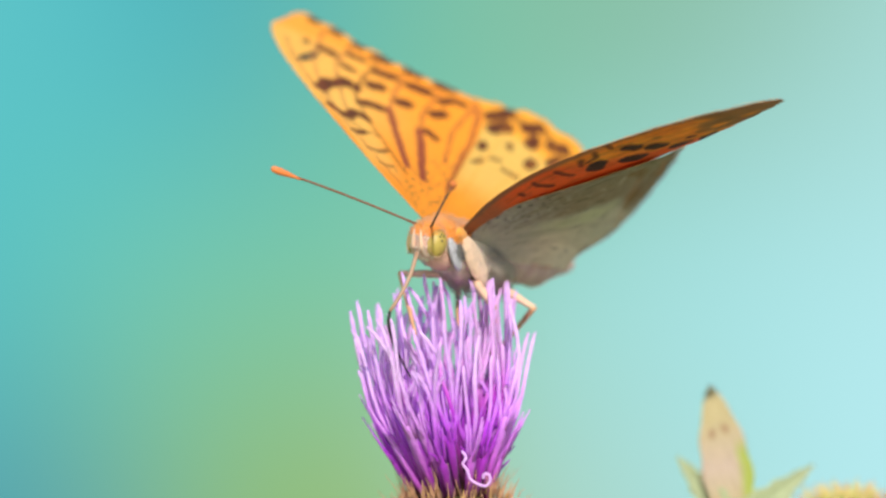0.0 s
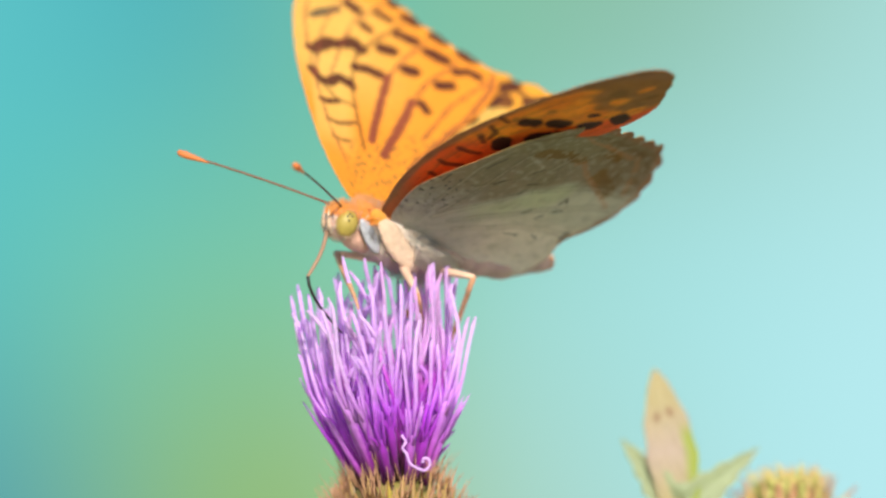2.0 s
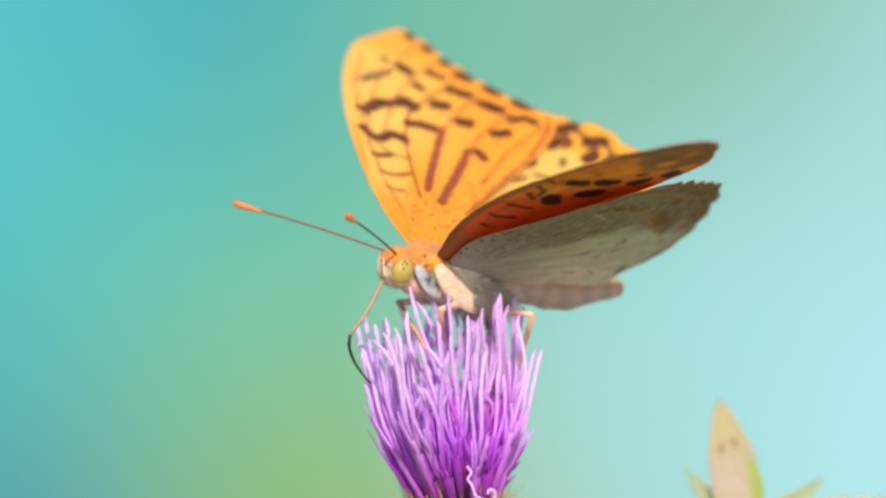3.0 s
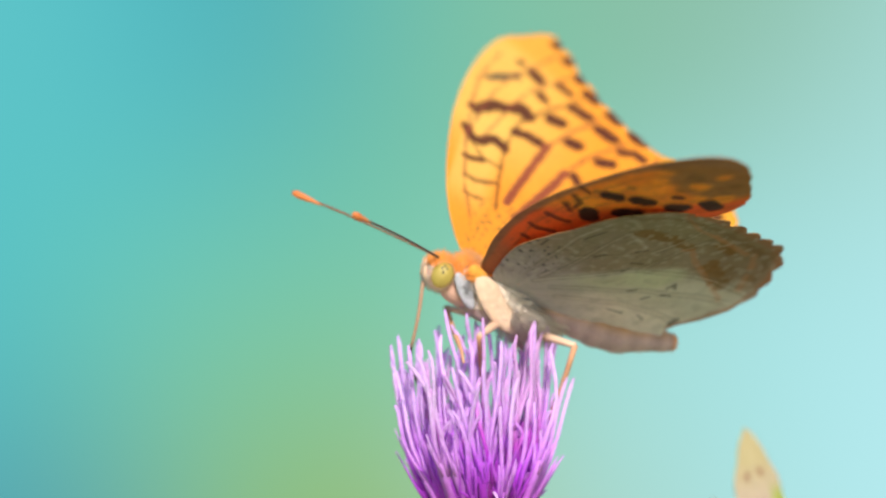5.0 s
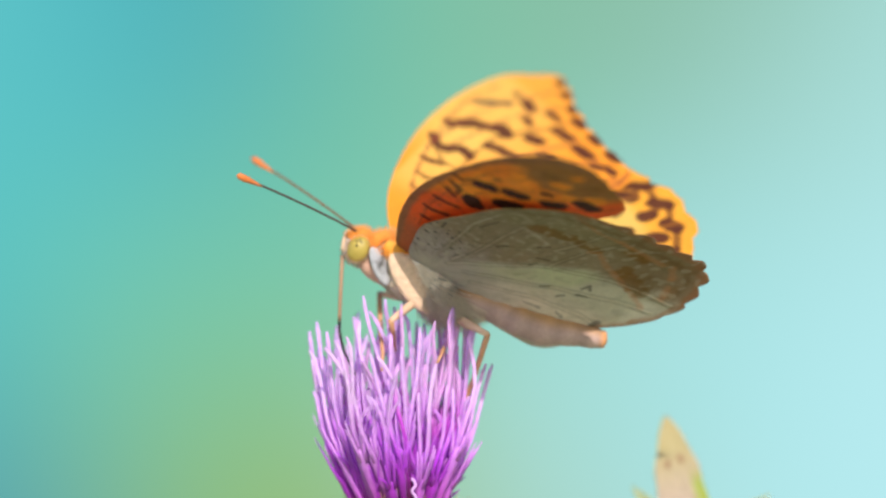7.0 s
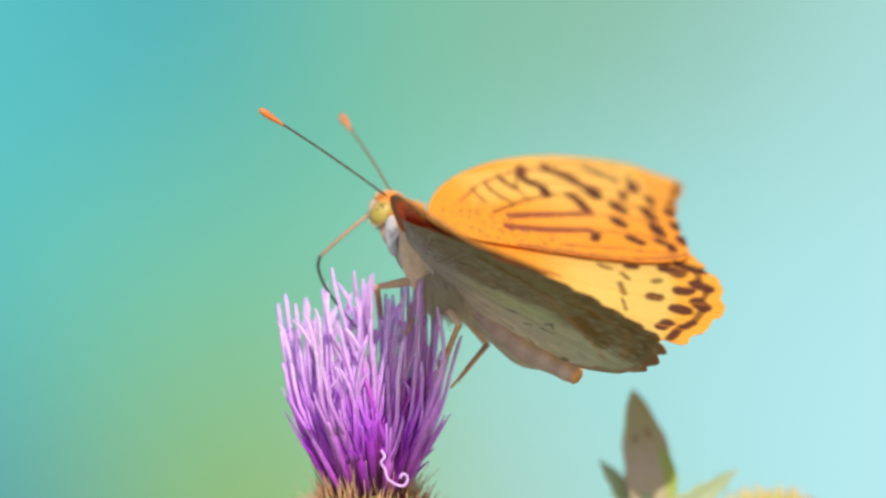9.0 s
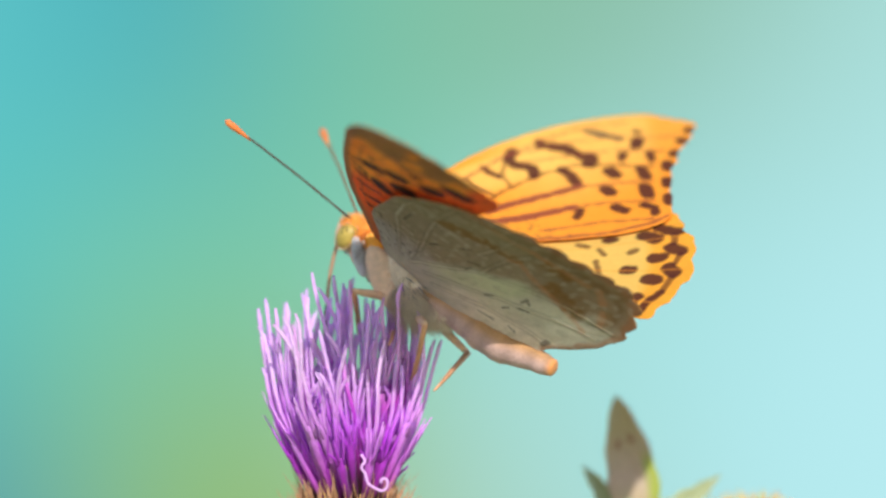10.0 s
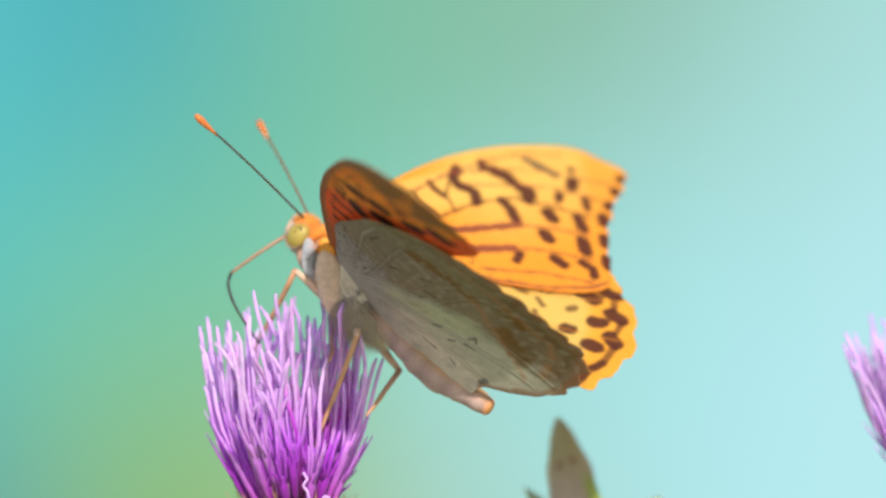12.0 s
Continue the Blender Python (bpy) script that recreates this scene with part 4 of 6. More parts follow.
for s in (1, -1):
    eye = part("eye", *scaled(blob((0, 0, 0), (1.25, 1.02, 1.55), 16, 20)), EYE, butterfly, "yellow-green compound eye with dark specks")
    eye.matrix_basis = pose(0.0063, s * 0.00135, -0.0003, 0, 0, s * -14)
    for x, z in ((0.15, 0.3), (0.4, 0.7), (-0.1, 0.85), (0.2, 1.0)):
        y = 1.02 * math.sqrt(max(0.0, 1 - (x / 1.25) ** 2 - (z / 1.5) ** 2)) + 0.005
        part("pupil", *scaled(blob((x, s * y, z), (0.13, 0.05, 0.16), 6, 8)), PUPIL, eye)
    ring = []
    for k in range(44):
        a = 2 * math.pi * k / 44
        root = Vector((math.cos(a) * 1.18, s * 0.35, math.sin(a) * 1.48))
        ring.append(tube([root, root + Vector((math.cos(a) * 0.22, s * 0.25, math.sin(a) * 0.14))], [0.05, 0.02], 4))
    part("eye_rim", *scaled(merged(*ring)), LEG, eye, "ring of short pale scales")
    part("palp", *scaled(tube([(7.2, s * 0.5, -1.7), (7.9, s * 0.55, -1.1), (8.25, s * 0.5, -0.2), (8.5, s * 0.4, 0.7)], [0.2, 0.24, 0.2, 0.05], 8)), LEG,
                butterfly)

segments, radii, cols = [], [], []
spine = curve_through([(-4, -0.3, 2.2), (-8, 0.7, 1.85), (-11, 1.2, 1.85), (-13, 1.35, 2.05), (-16, 1.75, 1.95), (-18.7, 2.6, 1.5), (-21.1, 3.3, 1.2), (-22.4, 3.7, 0.9), (-22.7, 3.8, 0.1)], 61, False)
for i, (x, z, r) in enumerate(spine):
    segments.append((x, 0, z))
    radii.append(r * (1 + 0.035 * math.cos(i / 60 * 2 * math.pi * 8) + 0.012 * math.cos(i * 2.2)))
verts, faces = tube(segments, radii, 20)
abdomen = part("abdomen", [Vector(v) * MM for v in verts], faces, ABDOMEN, butterfly, "ringed abdomen, orange-brown above and greyish pink below")
for i, v in enumerate(verts):
    s = (i // 20) / 60
    top = smooth_step(np.array([Vector(v).z - segments[i // 20][2]]), -0.2, 1.2)[0]
    tail = smooth_step(np.array([s]), 0.78, 0.9)[0]
    low, high, end = np.array(lin(198, 164, 156)[:3]), np.array(lin(186, 140, 92)[:3]), np.array(lin(226, 150, 86)[:3])
    c = (low * (1 - top) + high * top) * (0.9 + 0.1 * math.cos(s * 2 * math.pi * 8))
    cols.append((*(c * (1 - tail) + end * tail), 1))
paint(abdomen, cols)
hairs("abdomen_fur", FUR_CREAM, 500, on_blob((-6.5, 0, 0.0), (2.6, 2.1, 2.2), lambda v: v.x < 0.3 and v.z < 0.2), 1.2, 7, (-0.9, 0, -0.1))


def antenna(s):
    """A long shaft with a flattened club; it grows along its own z."""
    path = [(0, 0.5 * math.sin(math.pi * f) * 0.35, 17.6 * f) for f in np.linspace(0, 1, 12)]
    ob = part("antenna", *scaled(tube(path, [0.17] + [0.125] * 10 + [0.13], 8)), ANTENNA_SHADED if s > 0 else ANTENNA, butterfly, "thin brown antenna with an orange club")
    club = [(0, 0.0, 14.6), (0, 0.02, 15.4), (0, 0.0, 16.4), (0, 0, 17.3), (0, 0, 18.0), (0, 0, 18.25)]
    part("club", *scaled(tube(club, [0.12, 0.2, 0.33, 0.42, 0.34, 0.1], 10)), CLUB, ob, "orange antenna club")
    return ob


antenna_right, antenna_left = antenna(-1), antenna(1)

upper_path = [(0, 0.5 * math.sin(math.pi * f), 7.4 * f) for f in np.linspace(0, 1, 10)]
proboscis_upper = part("proboscis", *scaled(tube(upper_path, np.linspace(0.24, 0.19, 10), 8)), TONGUE, butterfly, "pale bent proboscis")
lower_path = [(0, 1.0 * math.sin(math.pi * f ** 0.6), 9.0 * f) for f in np.linspace(0, 1, 12)]
proboscis_lower = part("proboscis_tip", *scaled(tube(lower_path, np.linspace(0.19, 0.1, 12), 8)), TONGUE_DARK, butterfly, "dark thin proboscis end")


def leg(long_femur, long_shin):
    """Upper and lower leg, each along its own z."""
    femur = part("femur", *scaled(tube([(0, 0, long_femur * f) for f in (0, 0.2, 0.5, 0.8, 1.0)], [0.36, 0.5, 0.48, 0.38, 0.32], 8)), LEG, butterfly, "cream upper leg")
    path = [(0, 0, 0), (0, 0.05, long_shin * 0.2), (0, 0.08, long_shin * 0.48), (0, 0.0, long_shin * 0.54), (0, -0.1, long_shin * 0.8), (0, 0.15, long_shin)]
    shin = part("shin", *scaled(tube(path, [0.34, 0.31, 0.27, 0.3, 0.21, 0.13], 8)), SHIN, butterfly, "orange-brown lower leg")
    for k in range(10):
        z, a = long_shin * (0.15 + 0.07 * k), k * 2.4
        root, tip = Vector((math.cos(a) * 0.15, math.sin(a) * 0.15, z)), Vector((math.cos(a) * 0.55, math.sin(a) * 0.55, z + 0.5))
        part("spur", *scaled(tube([root, tip], [0.04, 0.01], 4)), SHIN, shin)
    return femur, shin


femur_mid_l, shin_mid_l = leg(5.5, 13.0)
femur_hind_l, shin_hind_l = leg(6.0, 13.5)
femur_mid_r, shin_mid_r = leg(5.5, 13.0)
femur_hind_r, shin_hind_r = leg(6.0, 13.5)


def motions():
    walk(main_flower, [(0, pose(0.0013, 0, 0.6, 0, -1.6, 0)), (3.2, pose(0.0012, 0, 0.6, 0, -0.6, 0)), (4.8, pose(0.0011, 0, 0.6, 0, 2.0, 0)),
                       (7.2, pose(0.0011, 0, 0.6, 0, 2.0, 0)), (8.8, pose(0.0010, 0, 0.6, 0, 1.9, 0)), (12, pose(0.0010, 0, 0.6, 0, 1.6, 0))])
    walk(bud, [(0, pose(0.04569, 0.02440, 0.59603)), (1, pose(0.04611, 0.02440, 0.59598)), (2, pose(0.04616, 0.02440, 0.59614)),
               (3.2, pose(0.04611, 0.02440, 0.59612)), (5, pose(0.04612, 0.02440, 0.59569)), (6.5, pose(0.04616, 0.02440, 0.59586)), (7, pose(0.04626, 0.02440, 0.59560)),
               (9, pose(0.04594, 0.02440, 0.59532)), (9.5, pose(0.04610, 0.02440, 0.59527)), (10, pose(0.04623, 0.02440, 0.59516)),
               (10.5, pose(0.04637, 0.02440, 0.59519)), (11, pose(0.04625, 0.02440, 0.59512)), (11.5, pose(0.04624, 0.02440, 0.59503)), (12, pose(0.04613, 0.02440, 0.59479))])
    walk(butterfly, [
        (0, pose(0.00163, 0.00000, 0.62495, -7.1, -12.6, -122.4)), (0.5, pose(0.00157, 0.00000, 0.62276, -10.1, -1.7, -128.9)),
        (1, pose(0.00116, 0.00000, 0.62202, -4.0, -0.5, -134.7)), (1.5, pose(-0.00006, 0.00000, 0.62554, -3.5, -15.5, -144.0)),
        (2, pose(0.00032, 0.00000, 0.62495, -6.0, -16.6, -144.0)), (2.5, pose(-0.00069, 0.00000, 0.62445, -10.9, -14.0, -145.6)),
        (3, pose(-0.00036, 0.00000, 0.62371, -8.1, -12.0, -148.4)), (3.2, pose(-0.00063, 0.00000, 0.62370, -8.3, -11.2, -149.3)),
        (4.8, pose(0.00159, 0.00000, 0.62499, -9.2, -23.9, -158.7)), (5, pose(0.00167, 0.00000, 0.62478, -9.7, -23.3, -158.5)),
        (5.5, pose(0.00229, 0.00000, 0.62376, -11.5, -19.8, -158.7)), (6, pose(0.00129, 0.00000, 0.62349, -12.4, -17.6, -162.1)),
        (6.5, pose(0.00189, 0.00000, 0.62371, -9.3, -18.5, -164.8)), (7, pose(0.00204, 0.00000, 0.62555, -4.7, -28.4, -179.3)),
        (7.2, pose(0.00199, 0.00000, 0.62468, -5.1, -24.1, -179.3)), (8.8, pose(0.00643, 0.00000, 0.62473, -6.4, -44.3, 162.3)),
        (9, pose(0.00696, 0.00000, 0.62474, -4.5, -46.5, 159.1)), (9.5, pose(0.00729, 0.00000, 0.62448, -2.5, -47.3, 158.3)),
        (9.7, pose(0.00721, 0.00000, 0.62340, -0.6, -46.0, 161.5)), (10, pose(0.00574, 0.00000, 0.62339, -3.8, -38.0, 151.5)),
        (10.5, pose(0.00522, 0.00000, 0.62220, -0.9, -27.7, 138.5)), (11, pose(0.00429, 0.00000, 0.62223, -2.2, -28.3, 138.4)),
        (11.5, pose(0.00431, 0.00000, 0.62467, 4.2, -36.3, 138.7)), (11.8, pose(0.00674, 0.00000, 0.62454, 6.0, -49.4, 151.9)),
        (12, pose(0.00612, 0.00000, 0.62452, -0.9, -48.9, 160.2)),
    ])
    walk(forewing_right, [
        (0, pose(0.00200, -0.00180, 0.00180, 9.9, -38.9, -110.1)), (0.5, pose(0.00200, -0.00180, 0.00180, 9.2, -33.6, -109.5)),
        (1, pose(0.00200, -0.00180, 0.00180, 16.0, -52.1, -113.2)), (1.5, pose(0.00200, -0.00180, 0.00180, 5.3, -40.8, -103.7)),
        (2, pose(0.00200, -0.00180, 0.00180, 10.8, -48.5, -105.8)), (2.5, pose(0.00200, -0.00180, 0.00180, 7.1, -38.2, -104.3)),
        (3, pose(0.00200, -0.00180, 0.00180, 9.4, -39.0, -106.5)), (3.2, pose(0.00200, -0.00180, 0.00180, 10.6, -40.9, -107.1)),
        (4.8, pose(0.00200, -0.00180, 0.00180, 10.7, -41.8, -105.6)), (5, pose(0.00200, -0.00180, 0.00180, 12.0, -44.9, -105.4)),
        (5.5, pose(0.00200, -0.00180, 0.00180, 10.2, -38.7, -106.4)), (6, pose(0.00200, -0.00180, 0.00180, 8.4, -34.9, -106.3)),
        (6.5, pose(0.00200, -0.00180, 0.00180, 11.6, -45.5, -105.1)), (7, pose(0.00200, -0.00180, 0.00180, 6.9, -38.0, -102.7)),
        (7.2, pose(0.00200, -0.00180, 0.00180, 6.7, -35.9, -103.8)), (8.8, pose(0.00200, -0.00180, 0.00180, 1.2, -25.4, -104.5)),
        (9, pose(0.00200, -0.00180, 0.00180, 0.1, -20.8, -101.9)), (9.5, pose(0.00200, -0.00180, 0.00180, 3.3, -32.7, -103.0)),
        (9.7, pose(0.00200, -0.00180, 0.00180, 4.3, -48.1, -101.9)), (10, pose(0.00200, -0.00180, 0.00180, 4.0, -33.6, -103.2)),
        (10.5, pose(0.00200, -0.00180, 0.00180, 1.4, -31.6, -99.9)), (11, pose(0.00200, -0.00180, 0.00180, 2.5, -32.8, -102.3)),
        (11.5, pose(0.00200, -0.00180, 0.00180, 2.0, -28.8, -103.6)), (11.8, pose(0.00200, -0.00180, 0.00180, 9.8, -36.1, -103.7)),
        (12, pose(0.00200, -0.00180, 0.00180, 10.7, -34.8, -103.7)),
    ])
    walk(hindwing_right, [
        (0, pose(-0.00100, -0.00180, 0.00125, 10.6, -39.2, -113.5)), (0.5, pose(-0.00100, -0.00180, 0.00125, 10.3, -33.9, -112.4)),
        (1, pose(-0.00100, -0.00180, 0.00125, 19.3, -51.8, -118.3)), (1.5, pose(-0.00100, -0.00180, 0.00125, 7.1, -41.6, -108.3)),
        (2, pose(-0.00100, -0.00180, 0.00125, 9.7, -48.1, -104.5)), (2.5, pose(-0.00100, -0.00180, 0.00125, 7.9, -38.6, -108.2)),
        (3, pose(-0.00100, -0.00180, 0.00125, 9.0, -38.9, -105.8)), (3.2, pose(-0.00100, -0.00180, 0.00125, 9.8, -40.7, -106.0)),
        (4.8, pose(-0.00100, -0.00180, 0.00125, 9.7, -41.4, -104.2)), (5, pose(-0.00100, -0.00180, 0.00125, 10.3, -44.2, -103.3)),
        (5.5, pose(-0.00100, -0.00180, 0.00125, 9.4, -38.4, -105.3)), (6, pose(-0.00100, -0.00180, 0.00125, 8.1, -34.8, -105.8)),
        (6.5, pose(-0.00100, -0.00180, 0.00125, 10.0, -44.9, -103.1)), (7, pose(-0.00100, -0.00180, 0.00125, 6.7, -38.0, -102.4)),
        (7.2, pose(-0.00100, -0.00180, 0.00125, 6.6, -35.9, -103.6)), (8.8, pose(-0.00100, -0.00180, 0.00125, 1.9, -26.1, -105.0)),
        (9, pose(-0.00100, -0.00180, 0.00125, 1.0, -21.5, -102.5)), (9.5, pose(-0.00100, -0.00180, 0.00125, 4.1, -33.2, -103.7)),
        (9.7, pose(-0.00100, -0.00180, 0.00125, 5.1, -48.4, -102.2)), (10, pose(-0.00100, -0.00180, 0.00125, 4.4, -34.1, -104.3)),
        (10.5, pose(-0.00100, -0.00180, 0.00125, 3.1, -33.3, -106.4)), (11, pose(-0.00100, -0.00180, 0.00125, 3.6, -34.0, -106.2)),
        (11.5, pose(-0.00100, -0.00180, 0.00125, 2.6, -29.6, -104.7)), (11.8, pose(-0.00100, -0.00180, 0.00125, 7.6, -35.1, -99.9)),
        (12, pose(-0.00100, -0.00180, 0.00125, 9.2, -33.9, -101.4)),
    ])
    walk(forewing_left, [
        (0, pose(0.00200, 0.00180, 0.00180, 7.5, 33.8, -80.5)), (0.5, pose(0.00200, 0.00180, 0.00180, 9.0, 34.0, -74.4)),
        (1, pose(0.00200, 0.00180, 0.00180, 10.8, 37.5, -72.4)), (1.5, pose(0.00200, 0.00180, 0.00180, 8.7, 26.8, -69.4)),
        (2, pose(0.00200, 0.00180, 0.00180, 11.9, 37.0, -70.0)), (2.5, pose(0.00200, 0.00180, 0.00180, 11.2, 34.3, -69.9)),
        (3, pose(0.00200, 0.00180, 0.00180, 12.0, 33.6, -68.4)), (3.2, pose(0.00200, 0.00180, 0.00180, 12.6, 35.6, -68.2)),
        (4.8, pose(0.00200, 0.00180, 0.00180, 11.2, 35.4, -66.6)), (5, pose(0.00200, 0.00180, 0.00180, 13.5, 38.2, -66.0)),
        (5.5, pose(0.00200, 0.00180, 0.00180, 12.5, 36.2, -65.3)), (6, pose(0.00200, 0.00180, 0.00180, 10.4, 33.8, -66.3)),
        (6.5, pose(0.00200, 0.00180, 0.00180, 14.0, 41.4, -63.7)), (7, pose(0.00200, 0.00180, 0.00180, 12.7, 33.1, -62.7)),
        (7.2, pose(0.00200, 0.00180, 0.00180, 15.1, 33.1, -61.6)), (8.8, pose(0.00233, 0.00231, 0.00055, 6.5, 32.6, -65.0)),
        (9, pose(0.00229, 0.00237, 0.00044, 6.8, 30.4, -58.4)), (9.5, pose(0.00236, 0.00213, 0.00113, 9.2, 32.3, -68.2)),
        (9.7, pose(0.00226, 0.00196, 0.00139, 10.1, 39.8, -72.5)), (10, pose(0.00200, 0.00180, 0.00180, 9.7, 39.4, -67.6)),
        (10.5, pose(0.00200, 0.00180, 0.00180, 12.1, 43.4, -64.9)), (11, pose(0.00200, 0.00180, 0.00180, 13.6, 47.5, -65.0)),
        (11.5, pose(0.00230, 0.00211, 0.00155, 4.8, 35.3, -71.3)), (11.8, pose(0.00200, 0.00180, 0.00180, 9.0, 46.1, -68.3)),
        (12, pose(0.00200, 0.00180, 0.00180, 6.0, 34.4, -71.3)),
    ])
    walk(hindwing_left, [
        (0, pose(-0.00100, 0.00180, 0.00125, 15.8, 35.0, -73.6)), (0.5, pose(-0.00100, 0.00180, 0.00125, 17.3, 30.4, -70.7)),
        (1, pose(-0.00100, 0.00180, 0.00125, 14.3, 38.5, -73.2)), (1.5, pose(-0.00100, 0.00180, 0.00125, 11.0, 24.7, -74.6)),
        (2, pose(-0.00100, 0.00180, 0.00125, 11.4, 35.0, -81.0)), (2.5, pose(-0.00100, 0.00180, 0.00125, 12.3, 32.6, -76.1)),
        (3, pose(-0.00100, 0.00180, 0.00125, 12.5, 30.8, -73.0)), (3.2, pose(-0.00100, 0.00180, 0.00125, 11.8, 32.8, -77.3)),
        (4.8, pose(-0.00100, 0.00180, 0.00125, 14.6, 34.1, -71.0)), (5, pose(-0.00100, 0.00180, 0.00125, 15.0, 37.1, -72.1)),
        (5.5, pose(-0.00100, 0.00180, 0.00125, 16.0, 35.0, -69.1)), (6, pose(-0.00100, 0.00180, 0.00125, 12.1, 32.6, -72.1)),
        (6.5, pose(-0.00100, 0.00180, 0.00125, 15.6, 40.2, -73.3)), (7, pose(-0.00100, 0.00180, 0.00125, 16.8, 32.5, -65.8)),
        (7.2, pose(-0.00100, 0.00180, 0.00125, 17.6, 31.8, -67.5)), (8.8, pose(-0.00067, 0.00231, -0.00000, 14.0, 32.8, -66.4)),
        (9, pose(-0.00071, 0.00237, -0.00011, 13.3, 30.2, -66.2)), (9.5, pose(-0.00064, 0.00213, 0.00058, 14.4, 30.9, -71.9)),
        (9.7, pose(-0.00074, 0.00196, 0.00084, 14.7, 38.3, -76.2)), (10, pose(-0.00100, 0.00180, 0.00125, 16.4, 38.9, -68.1)),
        (10.5, pose(-0.00100, 0.00180, 0.00125, 19.9, 42.9, -61.5)), (11, pose(-0.00100, 0.00180, 0.00125, 23.1, 47.5, -64.1)),
        (11.5, pose(-0.00100, 0.00180, 0.00125, 13.3, 35.5, -66.4)), (11.8, pose(-0.00100, 0.00180, 0.00125, 18.0, 46.0, -67.7)),
        (12, pose(-0.00100, 0.00180, 0.00125, 13.3, 33.7, -73.9)),
    ])
    walk(antenna_right, [
        (0, pose(0.00720, -0.00080, 0.00130, 84.3, 0.0, 53.0)), (0.5, pose(0.00720, -0.00080, 0.00130, 84.3, 0.0, 53.0)),
        (1, pose(0.00720, -0.00080, 0.00130, 81.9, 0.0, 53.1)), (1.5, pose(0.00720, -0.00080, 0.00130, 84.0, 0.0, 53.9)),
        (2, pose(0.00720, -0.00080, 0.00130, 88.0, 0.0, 53.5)), (2.5, pose(0.00720, -0.00080, 0.00130, 88.6, 0.0, 53.6)),
        (3, pose(0.00720, -0.00080, 0.00130, 86.9, 0.0, 53.6)), (3.2, pose(0.00720, -0.00080, 0.00130, 86.4, 0.0, 53.5)),
        (4.8, pose(0.00720, -0.00080, 0.00130, 91.2, 0.0, 53.4)), (5, pose(0.00720, -0.00080, 0.00130, 91.3, 0.0, 53.5)),
        (5.5, pose(0.00720, -0.00080, 0.00130, 91.0, 0.0, 53.4)), (6, pose(0.00720, -0.00080, 0.00130, 86.9, 0.0, 53.0)),
        (6.5, pose(0.00720, -0.00080, 0.00130, 91.8, 0.0, 53.4)), (7, pose(0.00720, -0.00080, 0.00130, 87.9, 0.0, 52.2)),
        (7.2, pose(0.00720, -0.00080, 0.00130, 87.0, 0.0, 51.4)), (8.8, pose(0.00720, -0.00080, 0.00130, 96.1, 0.0, 48.3)),
        (9, pose(0.00720, -0.00080, 0.00130, 97.4, 0.0, 51.1)), (9.5, pose(0.00720, -0.00080, 0.00130, 92.8, 0.0, 50.0)),
        (9.7, pose(0.00720, -0.00080, 0.00130, 89.7, 0.0, 45.9)), (10, pose(0.00720, -0.00080, 0.00130, 87.8, 0.0, 53.4)),
        (10.5, pose(0.00720, -0.00080, 0.00130, 87.8, 0.0, 53.4)), (11, pose(0.00720, -0.00080, 0.00130, 87.8, 0.0, 53.4)),
        (11.5, pose(0.00720, -0.00080, 0.00130, 87.8, 0.0, 53.4)), (11.8, pose(0.00720, -0.00080, 0.00130, 93.0, 0.0, 55.2)),
        (12, pose(0.00720, -0.00080, 0.00130, 91.2, 0.0, 55.4)),
    ])
    walk(antenna_left, [
        (0, pose(0.00720, 0.00080, 0.00130, 80.4, 0.0, 128.3)), (0.5, pose(0.00720, 0.00080, 0.00130, 85.6, 0.0, 127.0)),
        (1, pose(0.00720, 0.00080, 0.00130, 85.6, 0.0, 127.0)), (1.5, pose(0.00720, 0.00080, 0.00130, 84.5, 0.0, 128.4)),
        (2, pose(0.00720, 0.00080, 0.00130, 85.5, 0.0, 125.9)), (2.5, pose(0.00720, 0.00080, 0.00130, 79.8, 0.0, 126.6)),
        (3, pose(0.00720, 0.00080, 0.00130, 80.6, 0.0, 129.1)), (3.2, pose(0.00720, 0.00080, 0.00130, 85.6, 0.0, 127.0)),
        (4.8, pose(0.00720, 0.00080, 0.00130, 88.6, 0.0, 124.8)), (5, pose(0.00720, 0.00080, 0.00130, 88.4, 0.0, 125.0)),
        (5.5, pose(0.00720, 0.00080, 0.00130, 85.4, 0.0, 125.6)), (6, pose(0.00720, 0.00080, 0.00130, 81.1, 0.0, 125.6)),
        (6.5, pose(0.00720, 0.00080, 0.00130, 87.2, 0.0, 127.3)), (7, pose(0.00720, 0.00080, 0.00130, 90.0, 0.0, 126.5)),
        (7.2, pose(0.00720, 0.00080, 0.00130, 86.8, 0.0, 126.3)), (8.8, pose(0.00720, 0.00080, 0.00130, 89.7, 0.0, 126.7)),
        (9, pose(0.00720, 0.00080, 0.00130, 91.3, 0.0, 127.4)), (9.5, pose(0.00720, 0.00080, 0.00130, 89.7, 0.0, 127.0)),
        (9.7, pose(0.00720, 0.00080, 0.00130, 90.7, 0.0, 126.5)), (10, pose(0.00720, 0.00080, 0.00130, 80.1, 0.0, 125.5)),
        (10.5, pose(0.00720, 0.00080, 0.00130, 73.6, 0.0, 122.7)), (11, pose(0.00720, 0.00080, 0.00130, 73.7, 0.0, 122.5)),
        (11.5, pose(0.00720, 0.00080, 0.00130, 87.3, 0.0, 127.9)), (11.8, pose(0.00720, 0.00080, 0.00130, 88.2, 0.0, 128.1)),
        (12, pose(0.00720, 0.00080, 0.00130, 86.7, 0.0, 127.2)),
    ])
